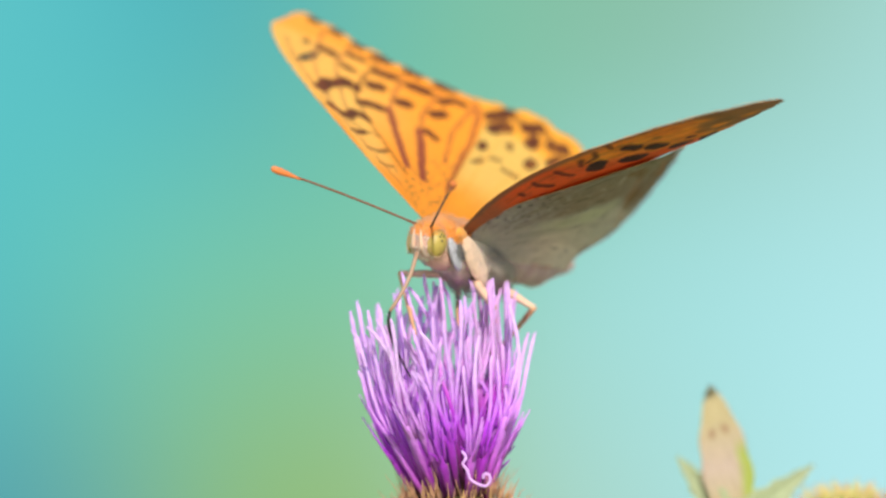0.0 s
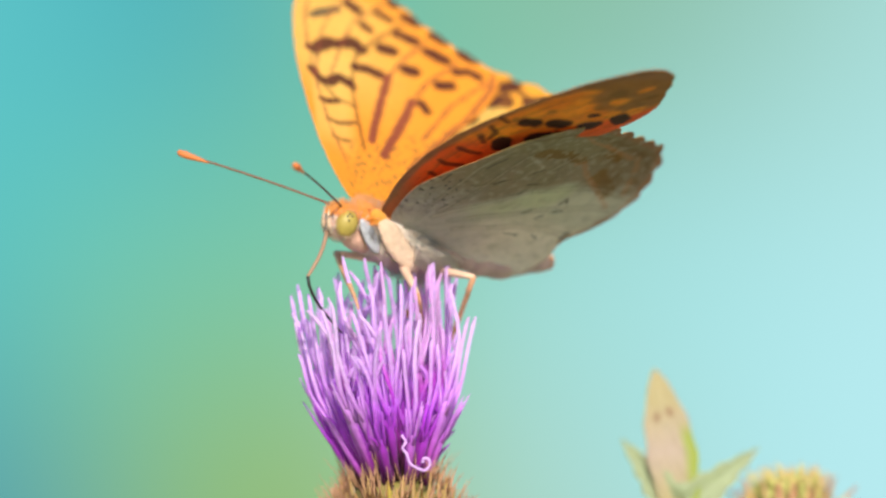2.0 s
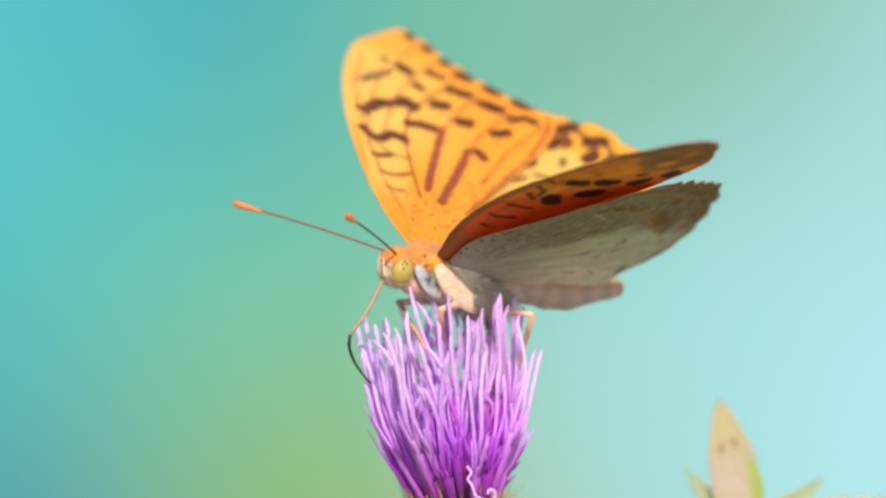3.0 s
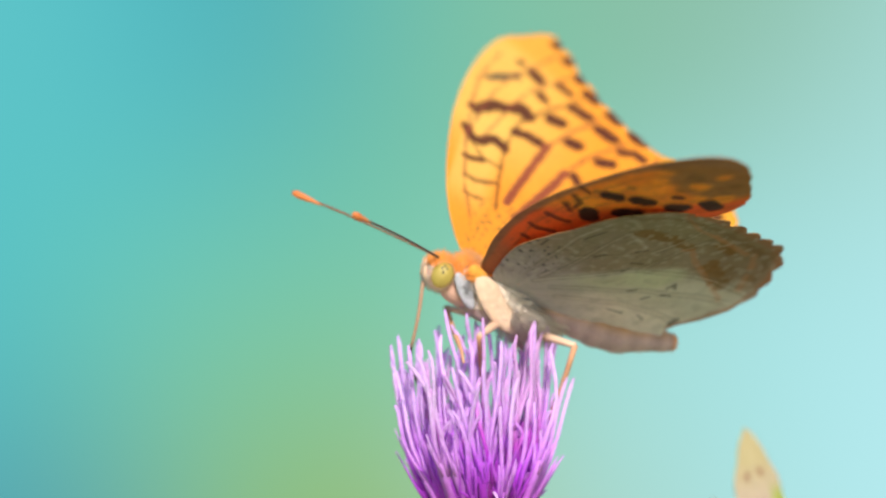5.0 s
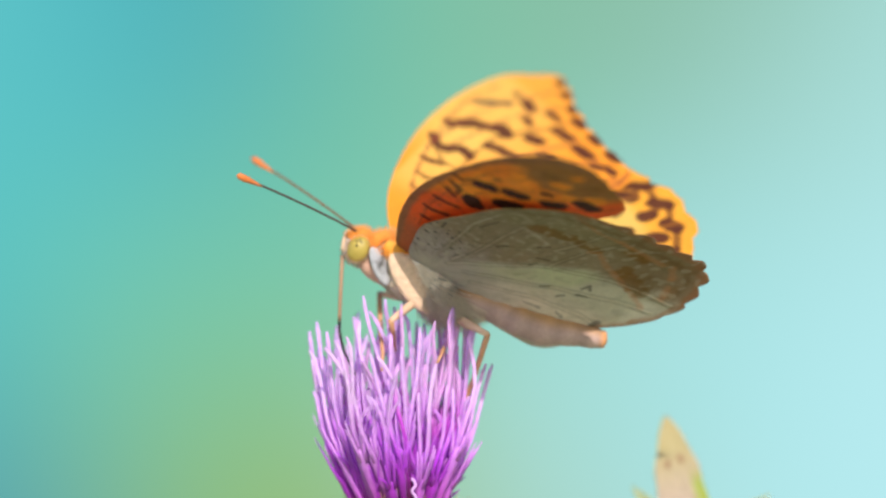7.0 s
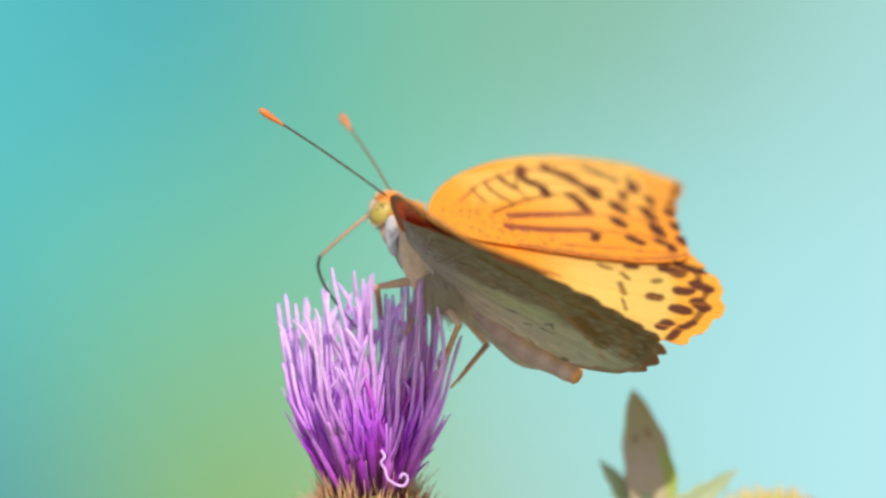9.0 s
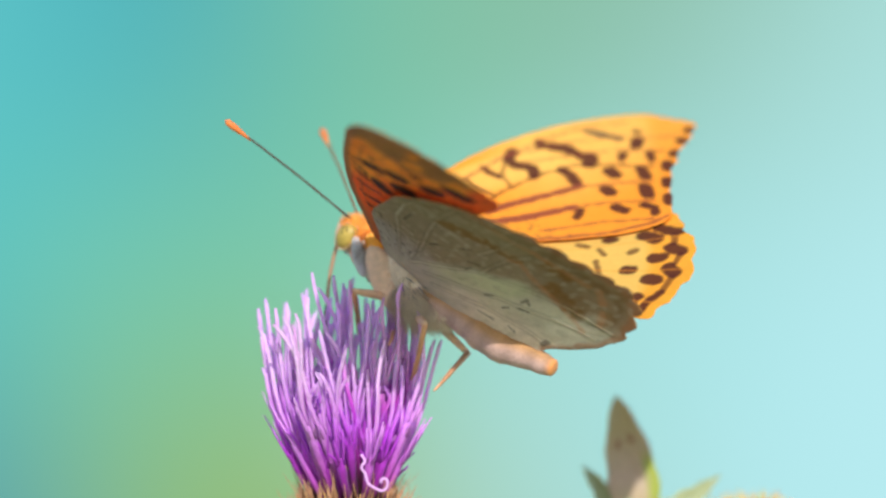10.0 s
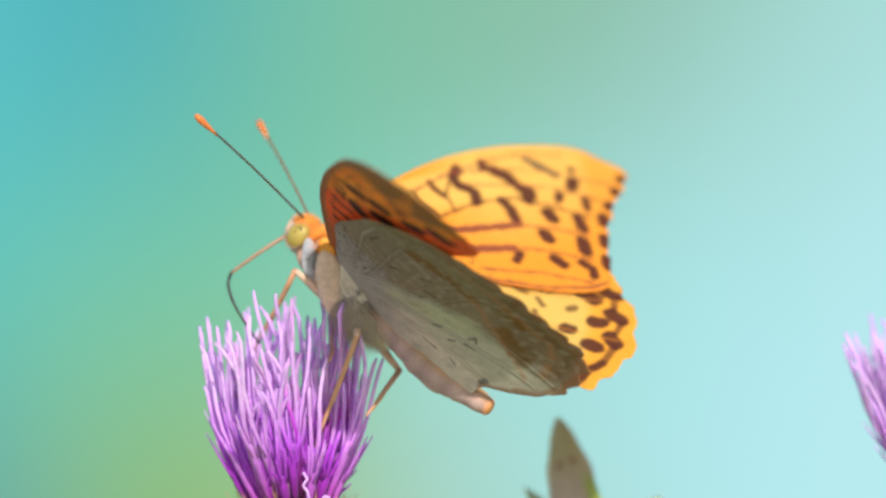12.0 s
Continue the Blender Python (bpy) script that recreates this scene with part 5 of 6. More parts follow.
    walk(proboscis_upper, [
        (0, pose(0.00760, 0.00000, -0.00180, -176.3, 14.9, 180.0)), (0.5, pose(0.00760, 0.00000, -0.00180, 153.8, 46.3, 180.0)),
        (1, pose(0.00760, 0.00000, -0.00180, 150.1, 28.1, 180.0)), (1.5, pose(0.00760, 0.00000, -0.00180, -161.8, 46.2, 180.0)),
        (2, pose(0.00760, 0.00000, -0.00180, 150.8, 28.4, 180.0)), (2.5, pose(0.00760, 0.00000, -0.00180, -173.8, 11.7, 180.0)),
        (3, pose(0.00760, 0.00000, -0.00180, 172.2, 23.0, 180.0)), (3.2, pose(0.00760, 0.00000, -0.00180, 174.6, 20.8, 180.0)),
        (4.8, pose(0.00760, 0.00000, -0.00180, -177.4, 8.3, 180.0)), (5, pose(0.00760, 0.00000, -0.00180, 174.2, -14.1, 180.0)),
        (5.5, pose(0.00760, 0.00000, -0.00180, 137.4, -17.6, 180.0)), (6, pose(0.00760, 0.00000, -0.00180, 143.4, -18.0, 180.0)),
        (6.5, pose(0.00760, 0.00000, -0.00180, 151.5, -26.0, 180.0)), (7, pose(0.00760, 0.00000, -0.00180, 175.8, -25.9, 180.0)),
        (7.2, pose(0.00760, 0.00000, -0.00180, 175.3, -22.3, 180.0)), (8.8, pose(0.00760, 0.00000, -0.00180, 164.7, -14.6, 180.0)),
        (9, pose(0.00760, 0.00000, -0.00180, 159.8, 0.9, 180.0)), (9.5, pose(0.00760, 0.00000, -0.00180, 164.2, -10.8, 180.0)),
        (9.7, pose(0.00760, 0.00000, -0.00180, 175.5, -33.9, 180.0)), (10, pose(0.00760, 0.00000, -0.00180, 171.9, -29.4, 180.0)),
        (10.5, pose(0.00760, 0.00000, -0.00180, 171.1, -18.6, 180.0)), (11, pose(0.00760, 0.00000, -0.00180, 170.6, -20.0, 180.0)),
        (11.5, pose(0.00760, 0.00000, -0.00180, -177.2, -35.6, 180.0)), (11.8, pose(0.00760, 0.00000, -0.00180, 156.9, 33.9, 180.0)),
        (12, pose(0.00760, 0.00000, -0.00180, 162.8, 5.2, 180.0)),
    ])
    walk(proboscis_lower, [
        (0, pose(0.00950, -0.00047, -0.00894, -132.5, 2.7, 86.0)), (0.5, pose(0.01240, 0.00327, -0.00639, -136.7, -15.9, 111.3)),
        (1, pose(0.01062, 0.00369, -0.00746, -127.9, -7.8, 131.4)), (1.5, pose(0.01267, -0.00232, -0.00667, -130.5, -2.8, 63.0)),
        (2, pose(0.01067, 0.00361, -0.00748, -121.5, -19.6, 114.3)), (2.5, pose(0.00910, -0.00080, -0.00900, -124.2, 9.0, 104.0)),
        (3, pose(0.01046, 0.00100, -0.00855, -126.2, 1.5, 112.8)), (3.2, pose(0.01021, 0.00069, -0.00869, -127.7, 3.0, 112.4)),
        (4.8, pose(0.00867, -0.00034, -0.00911, -119.0, 4.6, 103.9)), (5, pose(0.00581, 0.00075, -0.00894, -124.0, -14.3, 136.7)),
        (5.5, pose(0.00595, 0.00501, -0.00699, -136.4, -30.8, 162.3)), (6, pose(0.00576, 0.00441, -0.00745, -126.5, -31.5, 156.1)),
        (6.5, pose(0.00474, 0.00353, -0.00765, -145.7, -30.0, 171.1)), (7, pose(0.00438, 0.00054, -0.00844, -117.0, 23.3, 19.6)),
        (7.2, pose(0.00480, 0.00060, -0.00862, -117.2, 19.9, 18.4)), (8.8, pose(0.00580, 0.00195, -0.00871, -119.2, -10.3, 71.0)),
        (9, pose(0.00771, 0.00256, -0.00874, -107.6, -19.7, 100.6)), (9.5, pose(0.00626, 0.00202, -0.00879, -115.8, -14.4, 81.3)),
        (9.7, pose(0.00349, 0.00058, -0.00793, -117.8, 20.3, 48.9)), (10, pose(0.00400, 0.00104, -0.00818, -112.2, 8.4, 59.2)),
        (10.5, pose(0.00526, 0.00114, -0.00873, -117.8, -1.9, 68.9)), (11, pose(0.00510, 0.00121, -0.00866, -108.4, -1.7, 68.3)),
        (11.5, pose(0.00330, -0.00036, -0.00781, -112.2, 12.4, 76.9)), (11.8, pose(0.01140, 0.00290, -0.00745, -111.4, -15.3, 108.5)),
        (12, pose(0.00824, 0.00218, -0.00884, -103.9, -17.7, 81.9)),
    ])
    walk(femur_mid_l, [
        (0, pose(-0.00200, 0.00150, -0.00230, -124.9, 13.6, -25.7)), (0.5, pose(-0.00200, 0.00150, -0.00230, -100.6, 39.5, -46.7)),
        (1, pose(-0.00200, 0.00150, -0.00230, -103.6, 42.6, -52.7)), (1.5, pose(-0.00200, 0.00150, -0.00230, -115.4, 20.5, -31.9)),
        (2, pose(-0.00200, 0.00150, -0.00230, -124.0, -2.2, 4.2)), (2.5, pose(-0.00200, 0.00150, -0.00230, -117.8, 24.7, -39.9)),
        (3, pose(-0.00200, 0.00150, -0.00230, -107.8, 51.2, -66.7)), (3.2, pose(-0.00200, 0.00150, -0.00230, -109.4, 49.4, -66.0)),
        (4.8, pose(-0.00200, 0.00150, -0.00230, -118.7, 33.7, -54.1)), (5, pose(-0.00200, 0.00150, -0.00230, -119.6, 31.7, -52.0)),
        (5.5, pose(-0.00200, 0.00150, -0.00230, -115.6, 36.2, -54.8)), (6, pose(-0.00200, 0.00150, -0.00230, -111.0, 40.5, -56.4)),
        (6.5, pose(-0.00200, 0.00150, -0.00230, -105.8, 44.6, -57.0)), (7, pose(-0.00200, 0.00150, -0.00230, -123.4, 15.3, -27.9)),
        (7.2, pose(-0.00200, 0.00150, -0.00230, -122.8, 15.5, -27.9)), (8.8, pose(-0.00200, 0.00150, -0.00230, -118.0, 16.9, -27.7)),
        (9, pose(-0.00200, 0.00150, -0.00230, -117.4, 17.0, -27.7)), (9.5, pose(-0.00200, 0.00150, -0.00230, -115.6, 18.4, -28.9)),
        (9.7, pose(-0.00200, 0.00150, -0.00230, -106.2, 19.0, -25.1)), (10, pose(-0.00200, 0.00150, -0.00230, -92.0, 19.0, -19.6)),
        (10.5, pose(-0.00200, 0.00150, -0.00230, -85.9, 16.9, -15.7)), (11, pose(-0.00200, 0.00150, -0.00230, -82.1, 13.4, -11.7)),
        (11.5, pose(-0.00200, 0.00150, -0.00230, -110.4, -6.0, 8.6)), (11.8, pose(-0.00200, 0.00150, -0.00230, -109.0, 44.1, -59.2)),
        (12, pose(-0.00200, 0.00150, -0.00230, -105.5, 74.8, -90.3)),
    ])
    walk(shin_mid_l, [
        (0, pose(-0.00071, 0.00589, -0.00536, 144.2, -50.9, -111.7)), (0.5, pose(0.00150, 0.00567, -0.00308, 156.8, -42.7, -124.5)),
        (1, pose(0.00172, 0.00543, -0.00325, 152.2, -39.9, -111.5)), (1.5, pose(-0.00008, 0.00616, -0.00451, 140.5, -47.1, -101.1)),
        (2, pose(-0.00222, 0.00606, -0.00537, 130.0, -43.3, -80.8)), (2.5, pose(0.00030, 0.00592, -0.00463, 136.5, -42.5, -88.6)),
        (3, pose(0.00229, 0.00478, -0.00336, 138.3, -33.1, -75.8)), (3.2, pose(0.00217, 0.00488, -0.00349, 137.2, -33.7, -75.4)),
        (4.8, pose(0.00105, 0.00551, -0.00450, 124.8, -31.0, -55.9)), (5, pose(0.00089, 0.00557, -0.00461, 123.1, -30.1, -52.8)),
        (5.5, pose(0.00125, 0.00551, -0.00422, 124.3, -25.2, -45.8)), (6, pose(0.00157, 0.00541, -0.00380, 126.7, -27.4, -51.8)),
        (6.5, pose(0.00186, 0.00527, -0.00337, 128.0, -24.3, -47.6)), (7, pose(-0.00055, 0.00593, -0.00522, 123.1, -18.3, -33.1)),
        (7.2, pose(-0.00053, 0.00596, -0.00517, 120.0, -13.8, -23.7)), (8.8, pose(-0.00040, 0.00615, -0.00477, 124.8, -8.9, -16.9)),
        (9, pose(-0.00039, 0.00617, -0.00472, 125.2, -8.1, -15.5)), (9.5, pose(-0.00026, 0.00621, -0.00455, 124.4, -7.7, -14.6)),
        (9.7, pose(-0.00021, 0.00649, -0.00375, 121.6, -4.4, -7.9)), (10, pose(-0.00021, 0.00670, -0.00248, 129.7, -0.1, -0.2)),
        (10.5, pose(-0.00041, 0.00675, -0.00193, 130.9, 14.9, 32.1)), (11, pose(-0.00072, 0.00680, -0.00156, 132.1, 11.9, 26.3)),
        (11.5, pose(-0.00257, 0.00663, -0.00421, 125.1, 10.5, 20.0)), (11.8, pose(0.00183, 0.00524, -0.00359, 141.0, -8.7, -24.2)),
        (12, pose(0.00331, 0.00289, -0.00269, 157.3, -11.7, -54.0)),
    ])
    walk(femur_hind_l, [
        (0, pose(-0.00600, 0.00130, -0.00190, -110.1, -13.1, 18.7)), (0.5, pose(-0.00600, 0.00130, -0.00190, -105.5, -13.4, 17.6)),
        (1, pose(-0.00600, 0.00130, -0.00190, -111.7, -13.2, 19.4)), (1.5, pose(-0.00600, 0.00130, -0.00190, -99.3, -18.1, 21.2)),
        (2, pose(-0.00600, 0.00130, -0.00190, -86.2, -22.1, 20.8)), (2.5, pose(-0.00600, 0.00130, -0.00190, -85.7, -21.2, 19.7)),
        (3, pose(-0.00600, 0.00130, -0.00190, -85.2, -20.3, 18.7)), (3.2, pose(-0.00600, 0.00130, -0.00190, -84.8, -22.0, 20.1)),
        (4.8, pose(-0.00600, 0.00130, -0.00190, -81.2, -35.6, 30.8)), (5, pose(-0.00600, 0.00130, -0.00190, -80.7, -37.3, 32.0)),
        (5.5, pose(-0.00600, 0.00130, -0.00190, -81.5, -33.9, 29.4)), (6, pose(-0.00600, 0.00130, -0.00190, -82.2, -30.4, 26.7)),
        (6.5, pose(-0.00600, 0.00130, -0.00190, -82.8, -27.0, 23.9)), (7, pose(-0.00600, 0.00130, -0.00190, -84.4, -50.4, 46.3)),
        (7.2, pose(-0.00600, 0.00130, -0.00190, -83.3, -49.6, 44.6)), (8.8, pose(-0.00600, 0.00130, -0.00190, -75.0, -42.3, 33.1)),
        (9, pose(-0.00600, 0.00130, -0.00190, -74.2, -41.4, 31.9)), (9.5, pose(-0.00600, 0.00130, -0.00190, -72.2, -40.6, 30.2)),
        (9.7, pose(-0.00600, 0.00130, -0.00190, -70.9, -37.8, 27.4)), (10, pose(-0.00600, 0.00130, -0.00190, -69.0, -33.5, 23.4)),
        (10.5, pose(-0.00600, 0.00130, -0.00190, -71.6, -28.9, 21.1)), (11, pose(-0.00600, 0.00130, -0.00190, -61.7, -14.7, 8.8)),
        (11.5, pose(-0.00600, 0.00130, -0.00190, -77.6, -32.1, 26.1)), (11.8, pose(-0.00600, 0.00130, -0.00190, -78.5, -23.6, 19.4)),
        (12, pose(-0.00600, 0.00130, -0.00190, -79.0, -17.9, 14.8)),
    ])
    walk(shin_hind_l, [
        (0, pose(-0.00736, 0.00679, -0.00391, 117.7, -38.8, -60.5)), (0.5, pose(-0.00739, 0.00692, -0.00346, 123.6, -27.1, -48.3)),
        (1, pose(-0.00737, 0.00673, -0.00406, 113.7, -23.6, -35.4)), (1.5, pose(-0.00786, 0.00693, -0.00282, 124.3, -27.5, -49.7)),
        (2, pose(-0.00826, 0.00685, -0.00153, 138.1, -22.9, -55.8)), (2.5, pose(-0.00817, 0.00688, -0.00148, 147.3, -23.2, -69.8)),
        (3, pose(-0.00808, 0.00691, -0.00143, 146.8, -16.8, -52.7)), (3.2, pose(-0.00824, 0.00684, -0.00140, 149.4, -15.9, -54.3)),
        (4.8, pose(-0.00949, 0.00612, -0.00116, 158.4, -14.9, -68.7)), (5, pose(-0.00963, 0.00601, -0.00113, 161.1, -13.4, -70.2)),
        (5.5, pose(-0.00934, 0.00623, -0.00116, 162.8, -6.2, -39.3)), (6, pose(-0.00904, 0.00642, -0.00120, 164.4, -7.8, -52.9)),
        (6.5, pose(-0.00873, 0.00660, -0.00123, 161.5, -6.7, -39.4)), (7, pose(-0.01063, 0.00510, -0.00153, 154.5, -9.6, -40.8)),
        (7.2, pose(-0.01057, 0.00516, -0.00144, 154.4, -4.0, -17.4)), (8.8, pose(-0.01004, 0.00559, -0.00076, 146.6, -4.6, -15.3)),
        (9, pose(-0.00997, 0.00563, -0.00067, 145.3, -4.4, -13.9)), (9.5, pose(-0.00990, 0.00564, -0.00051, 142.9, -2.5, -7.6)),
        (9.7, pose(-0.00968, 0.00578, -0.00035, 141.3, -0.8, -2.4)), (10, pose(-0.00931, 0.00597, -0.00011, 146.5, -0.5, -1.7)),
        (10.5, pose(-0.00890, 0.00628, -0.00024, 148.4, 1.3, 4.5)), (11, pose(-0.00752, 0.00641, 0.00085, 173.4, -11.3, -119.7)),
        (11.5, pose(-0.00919, 0.00626, -0.00081, -177.1, -31.1, 169.6)), (11.8, pose(-0.00840, 0.00669, -0.00080, 176.9, -26.7, -166.9)),
        (12, pose(-0.00785, 0.00690, -0.00081, 172.7, -24.0, -146.4)),
    ])
    walk(femur_mid_r, [
        (0, pose(-0.00200, -0.00150, -0.00230, 104.1, 32.0, 40.4)), (0.5, pose(-0.00200, -0.00150, -0.00230, 104.6, 37.5, 47.4)),
        (1, pose(-0.00200, -0.00150, -0.00230, 105.1, 43.0, 54.5)), (1.5, pose(-0.00200, -0.00150, -0.00230, 105.8, 48.6, 61.7)),
        (2, pose(-0.00200, -0.00150, -0.00230, 106.6, 54.1, 68.8)), (2.5, pose(-0.00200, -0.00150, -0.00230, 111.4, 51.2, 70.1)),
        (3, pose(-0.00200, -0.00150, -0.00230, 115.6, 48.1, 70.6)), (3.2, pose(-0.00200, -0.00150, -0.00230, 114.8, 47.8, 69.5)),
        (4.8, pose(-0.00200, -0.00150, -0.00230, 108.9, 45.8, 61.2)), (5, pose(-0.00200, -0.00150, -0.00230, 108.2, 45.5, 60.2)),
        (5.5, pose(-0.00200, -0.00150, -0.00230, 117.7, 41.1, 63.6)), (6, pose(-0.00200, -0.00150, -0.00230, 126.0, 36.0, 65.0)),
        (6.5, pose(-0.00200, -0.00150, -0.00230, 133.2, 30.4, 64.2)), (7, pose(-0.00200, -0.00150, -0.00230, 116.7, 44.6, 67.3)),
        (7.2, pose(-0.00200, -0.00150, -0.00230, 119.3, 41.2, 65.5)), (8.8, pose(-0.00200, -0.00150, -0.00230, 135.1, 10.8, 25.7)),
        (9, pose(-0.00200, -0.00150, -0.00230, 136.6, 7.2, 17.9)), (9.5, pose(-0.00200, -0.00150, -0.00230, 130.3, 4.4, 9.5)),
        (9.7, pose(-0.00200, -0.00150, -0.00230, 130.2, 7.9, 17.0)), (10, pose(-0.00200, -0.00150, -0.00230, 130.1, 13.2, 28.0)),
        (10.5, pose(-0.00200, -0.00150, -0.00230, 128.6, 10.7, 22.1)), (11, pose(-0.00200, -0.00150, -0.00230, 127.0, 8.2, 16.4)),
        (11.5, pose(-0.00200, -0.00150, -0.00230, 125.6, 5.7, 11.0)), (11.8, pose(-0.00200, -0.00150, -0.00230, 124.7, 4.2, 8.0)),
        (12, pose(-0.00200, -0.00150, -0.00230, 124.1, 3.2, 6.0)),
    ])
    walk(shin_mid_r, [
        (0, pose(0.00092, -0.00602, -0.00344, -131.1, 31.9, -64.4)), (0.5, pose(0.00135, -0.00572, -0.00340, -107.5, 40.7, -53.6)),
        (1, pose(0.00175, -0.00538, -0.00335, -101.7, 37.6, -45.3)), (1.5, pose(0.00213, -0.00500, -0.00329, -120.4, 11.4, -19.8)),
        (2, pose(0.00245, -0.00459, -0.00322, -117.4, 11.7, -19.2)), (2.5, pose(0.00228, -0.00471, -0.00356, -108.7, 9.0, -12.6)),
        (3, pose(0.00209, -0.00481, -0.00389, -107.6, 11.0, -15.0)), (3.2, pose(0.00208, -0.00485, -0.00385, -106.1, 9.4, -12.4)),
        (4.8, pose(0.00194, -0.00513, -0.00354, -110.6, -1.5, 2.1)), (5, pose(0.00193, -0.00516, -0.00350, -109.3, -0.8, 1.1)),
        (5.5, pose(0.00162, -0.00517, -0.00422, -105.1, 5.3, -6.9)), (6, pose(0.00123, -0.00510, -0.00492, -100.8, 1.9, -2.2)),
        (6.5, pose(0.00078, -0.00496, -0.00555, -105.1, 2.6, -3.4)), (7, pose(0.00186, -0.00500, -0.00406, -121.4, -18.7, 32.8)),
        (7.2, pose(0.00163, -0.00511, -0.00433, -115.4, -15.6, 24.5)), (8.8, pose(-0.00097, -0.00531, -0.00613, -88.7, -23.4, 22.9)),
        (9, pose(-0.00131, -0.00525, -0.00626, -86.0, -24.4, 22.8)), (9.5, pose(-0.00158, -0.00568, -0.00585, -88.6, -23.5, 23.0)),
        (9.7, pose(-0.00124, -0.00566, -0.00582, -88.5, -21.2, 20.6)), (10, pose(-0.00074, -0.00560, -0.00575, -84.9, -28.8, 26.4)),
        (10.5, pose(-0.00098, -0.00573, -0.00567, -83.2, -29.2, 26.0)), (11, pose(-0.00121, -0.00584, -0.00558, -80.9, -31.7, 27.2)),
        (11.5, pose(-0.00145, -0.00595, -0.00548, -89.5, -39.6, 39.3)), (11.8, pose(-0.00160, -0.00601, -0.00542, -92.0, -29.5, 30.5)),
        (12, pose(-0.00169, -0.00605, -0.00538, -90.2, -27.0, 27.1)),
    ])
    walk(femur_hind_r, [
        (0, pose(-0.00600, -0.00130, -0.00190, 91.4, -41.6, -42.5)), (0.5, pose(-0.00600, -0.00130, -0.00190, 95.7, -38.8, -42.5)),
        (1, pose(-0.00600, -0.00130, -0.00190, 99.7, -35.8, -42.0)), (1.5, pose(-0.00600, -0.00130, -0.00190, 103.4, -32.8, -40.9)),
        (2, pose(-0.00600, -0.00130, -0.00190, 106.9, -29.6, -39.2)), (2.5, pose(-0.00600, -0.00130, -0.00190, 102.2, -25.5, -31.3)),
        (3, pose(-0.00600, -0.00130, -0.00190, 97.8, -21.2, -24.2)), (3.2, pose(-0.00600, -0.00130, -0.00190, 97.4, -20.9, -23.7)),
        (4.8, pose(-0.00600, -0.00130, -0.00190, 94.8, -18.5, -20.0)), (5, pose(-0.00600, -0.00130, -0.00190, 94.4, -18.2, -19.6)),
        (5.5, pose(-0.00600, -0.00130, -0.00190, 95.2, -14.3, -15.6)), (6, pose(-0.00600, -0.00130, -0.00190, 96.0, -10.3, -11.5)),
        (6.5, pose(-0.00600, -0.00130, -0.00190, 96.8, -6.4, -7.3)), (7, pose(-0.00600, -0.00130, -0.00190, 103.6, -11.3, -14.3)),
        (7.2, pose(-0.00600, -0.00130, -0.00190, 104.1, -16.8, -21.4)), (8.8, pose(-0.00600, -0.00130, -0.00190, 117.6, -71.0, -99.4)),
        (9, pose(-0.00600, -0.00130, -0.00190, 124.0, -76.3, -111.8)), (9.5, pose(-0.00600, -0.00130, -0.00190, 118.1, -76.2, -105.2)),
        (9.7, pose(-0.00600, -0.00130, -0.00190, 119.2, -73.2, -103.4)), (10, pose(-0.00600, -0.00130, -0.00190, 120.4, -68.6, -100.0)),
        (10.5, pose(-0.00600, -0.00130, -0.00190, 122.0, -54.6, -85.9)), (11, pose(-0.00600, -0.00130, -0.00190, 122.7, -54.8, -87.0)),
        (11.5, pose(-0.00600, -0.00130, -0.00190, 122.8, -58.4, -91.4)), (11.8, pose(-0.00600, -0.00130, -0.00190, 117.3, -70.3, -98.2)),
        (12, pose(-0.00600, -0.00130, -0.00190, 108.1, -77.9, -96.2)),
    ])
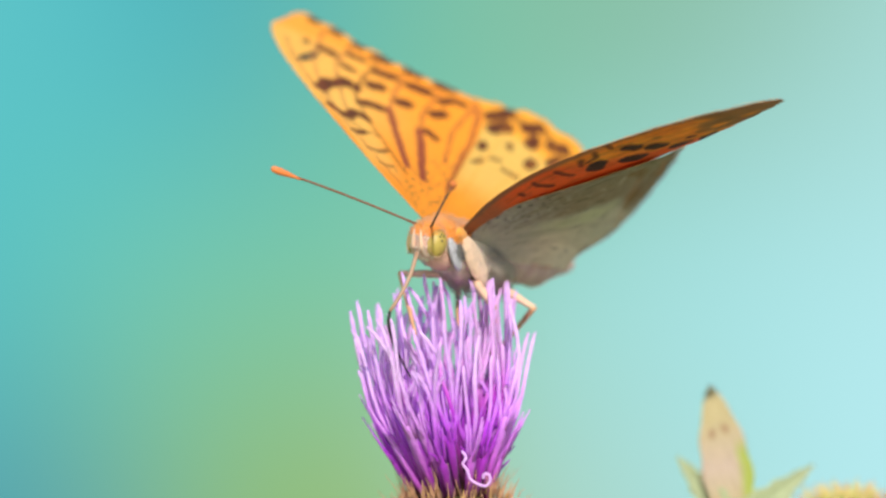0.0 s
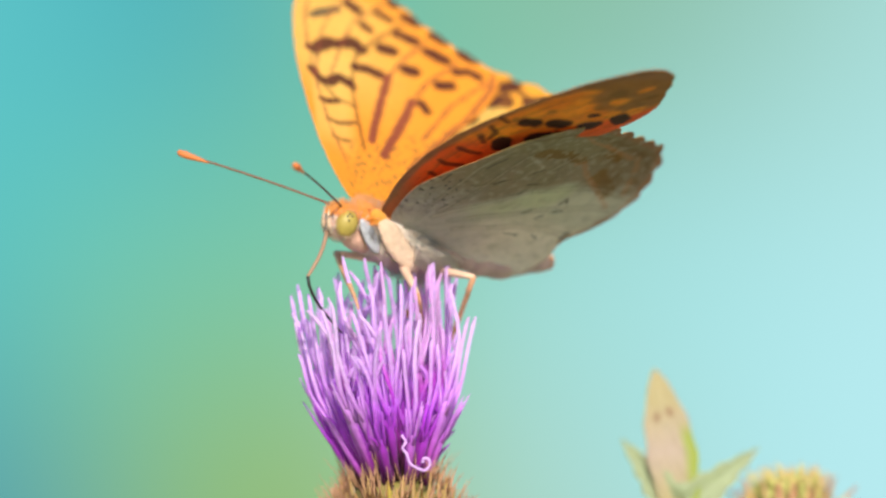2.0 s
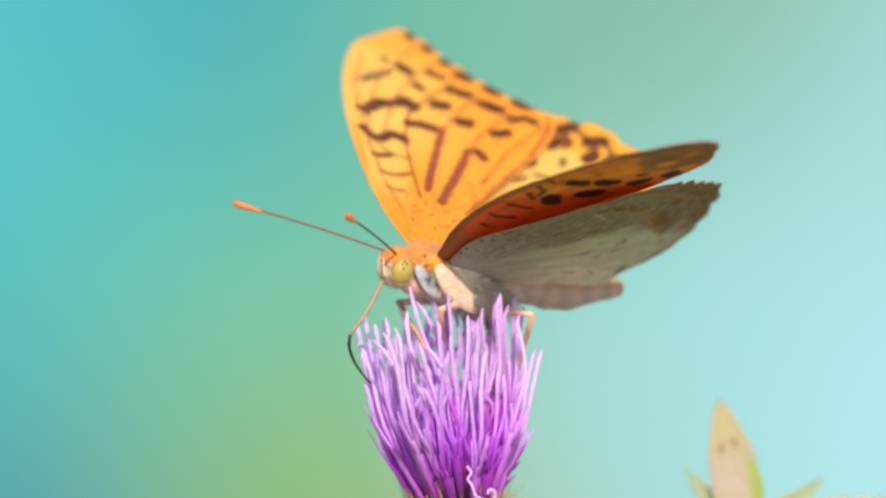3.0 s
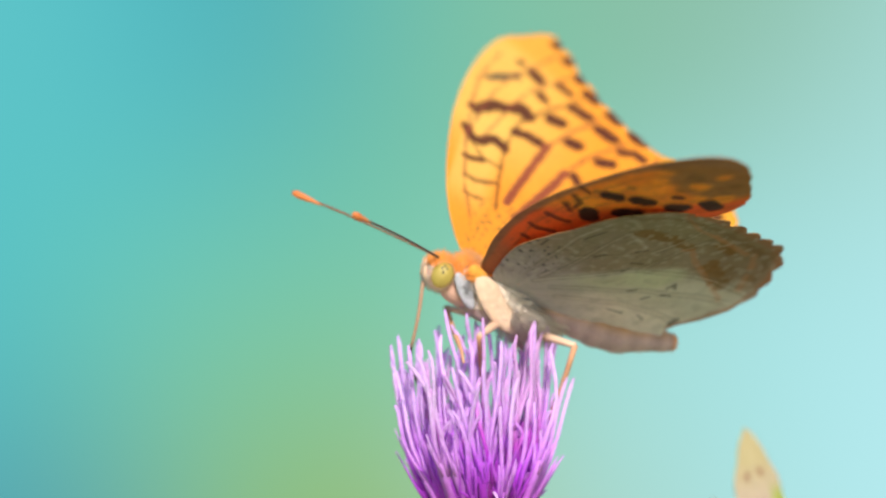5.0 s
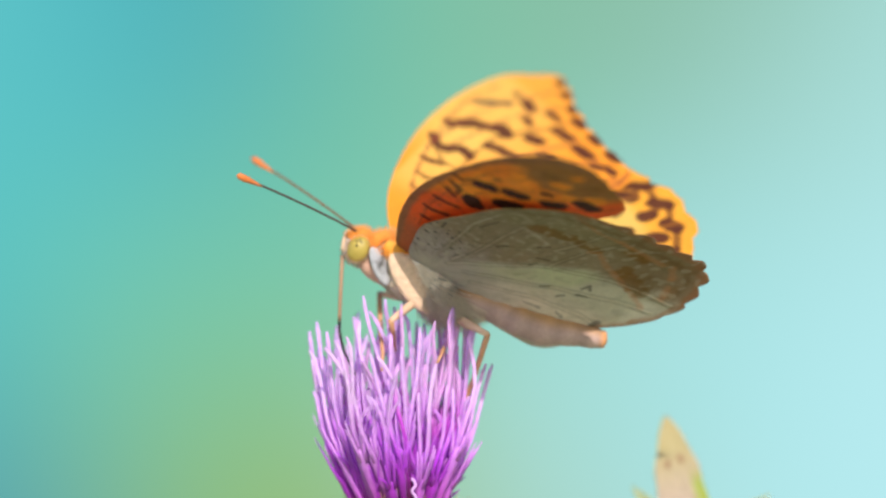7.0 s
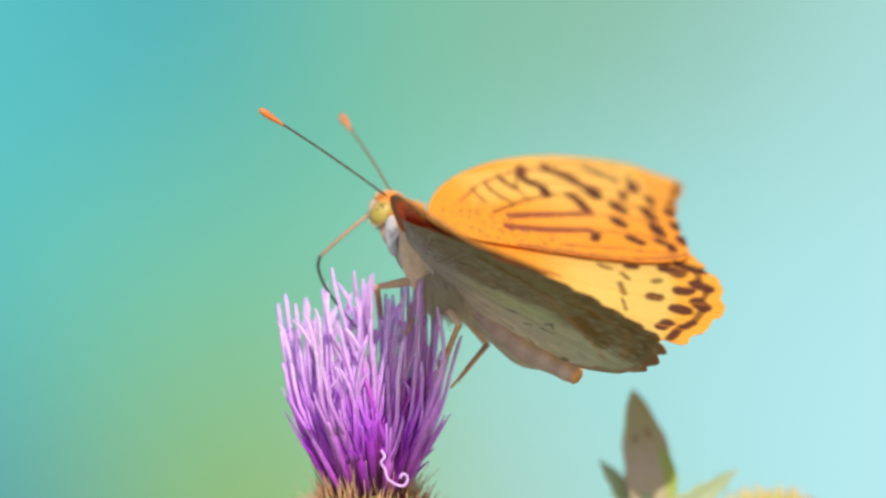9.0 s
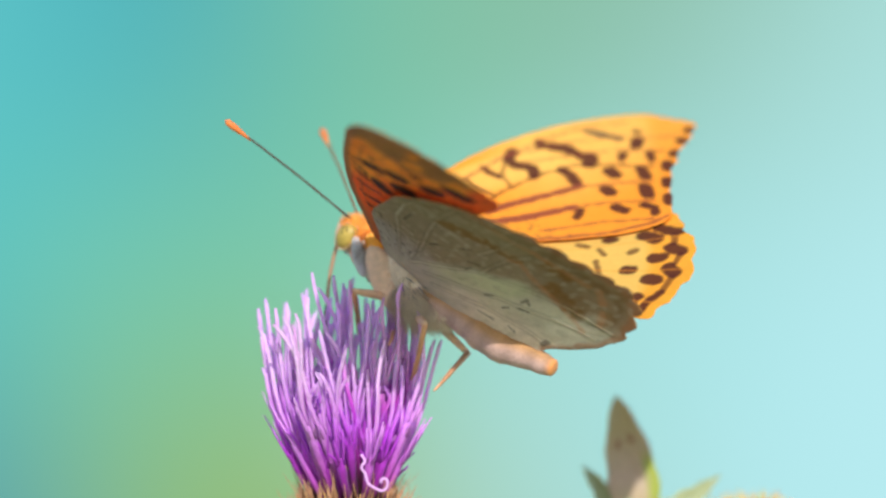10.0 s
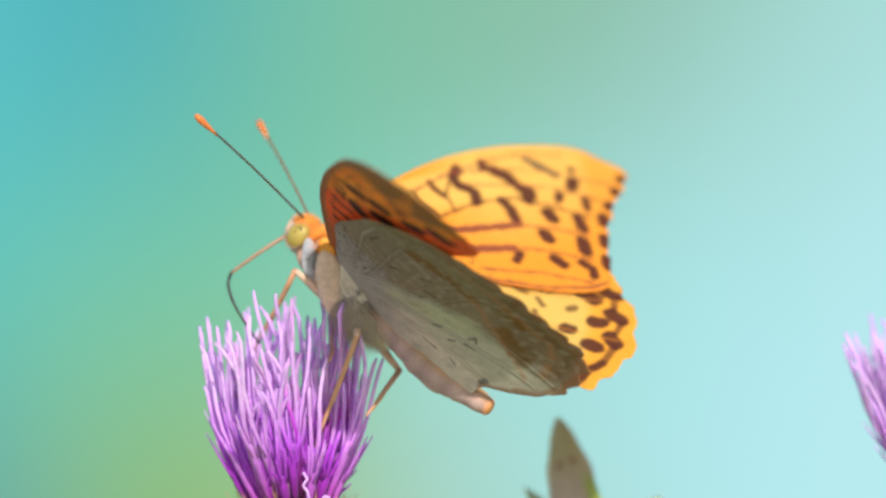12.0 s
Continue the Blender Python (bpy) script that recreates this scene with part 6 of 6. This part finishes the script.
    walk(shin_hind_r, [
        (0, pose(-0.00998, -0.00579, -0.00201, -128.7, 42.7, -78.2)), (0.5, pose(-0.00976, -0.00595, -0.00237, -112.7, 48.7, -68.5)),
        (1, pose(-0.00951, -0.00609, -0.00272, -107.4, 47.5, -61.9)), (1.5, pose(-0.00925, -0.00621, -0.00307, -117.8, 27.5, -44.2)),
        (2, pose(-0.00897, -0.00629, -0.00341, -112.2, 27.2, -39.6)), (2.5, pose(-0.00858, -0.00659, -0.00304, -105.6, 24.2, -31.6)),
        (3, pose(-0.00817, -0.00684, -0.00266, -105.1, 27.0, -34.8)), (3.2, pose(-0.00814, -0.00686, -0.00263, -103.9, 25.2, -31.9)),
        (4.8, pose(-0.00790, -0.00697, -0.00237, -103.5, 17.8, -22.5)), (5, pose(-0.00787, -0.00698, -0.00234, -102.1, 18.0, -22.2)),
        (5.5, pose(-0.00748, -0.00709, -0.00243, -99.6, 20.9, -24.6)), (6, pose(-0.00708, -0.00717, -0.00252, -96.9, 14.9, -16.7)),
        (6.5, pose(-0.00667, -0.00722, -0.00261, -100.2, 13.5, -16.1)), (7, pose(-0.00717, -0.00702, -0.00328, -104.6, -0.2, 0.3)),
        (7.2, pose(-0.00773, -0.00687, -0.00330, -103.8, 2.9, -3.7)), (8.8, pose(-0.01167, -0.00303, -0.00280, -97.9, -11.1, 12.8)),
        (9, pose(-0.01183, -0.00248, -0.00270, -97.2, -15.7, 17.7)), (9.5, pose(-0.01183, -0.00256, -0.00257, -98.4, -15.8, 18.3)),
        (9.7, pose(-0.01174, -0.00281, -0.00275, -97.3, -10.4, 11.9)), (10, pose(-0.01159, -0.00319, -0.00301, -92.5, -19.3, 20.2)),
        (10.5, pose(-0.01089, -0.00425, -0.00374, -94.8, -27.9, 30.2)), (11, pose(-0.01090, -0.00421, -0.00377, -87.7, -31.0, 29.8)),
        (11.5, pose(-0.01111, -0.00395, -0.00360, -95.5, -36.2, 39.5)), (11.8, pose(-0.01165, -0.00310, -0.00283, -97.8, -21.0, 24.0)),
        (12, pose(-0.01187, -0.00249, -0.00229, -100.6, -17.3, 20.7)),
    ])


motions()
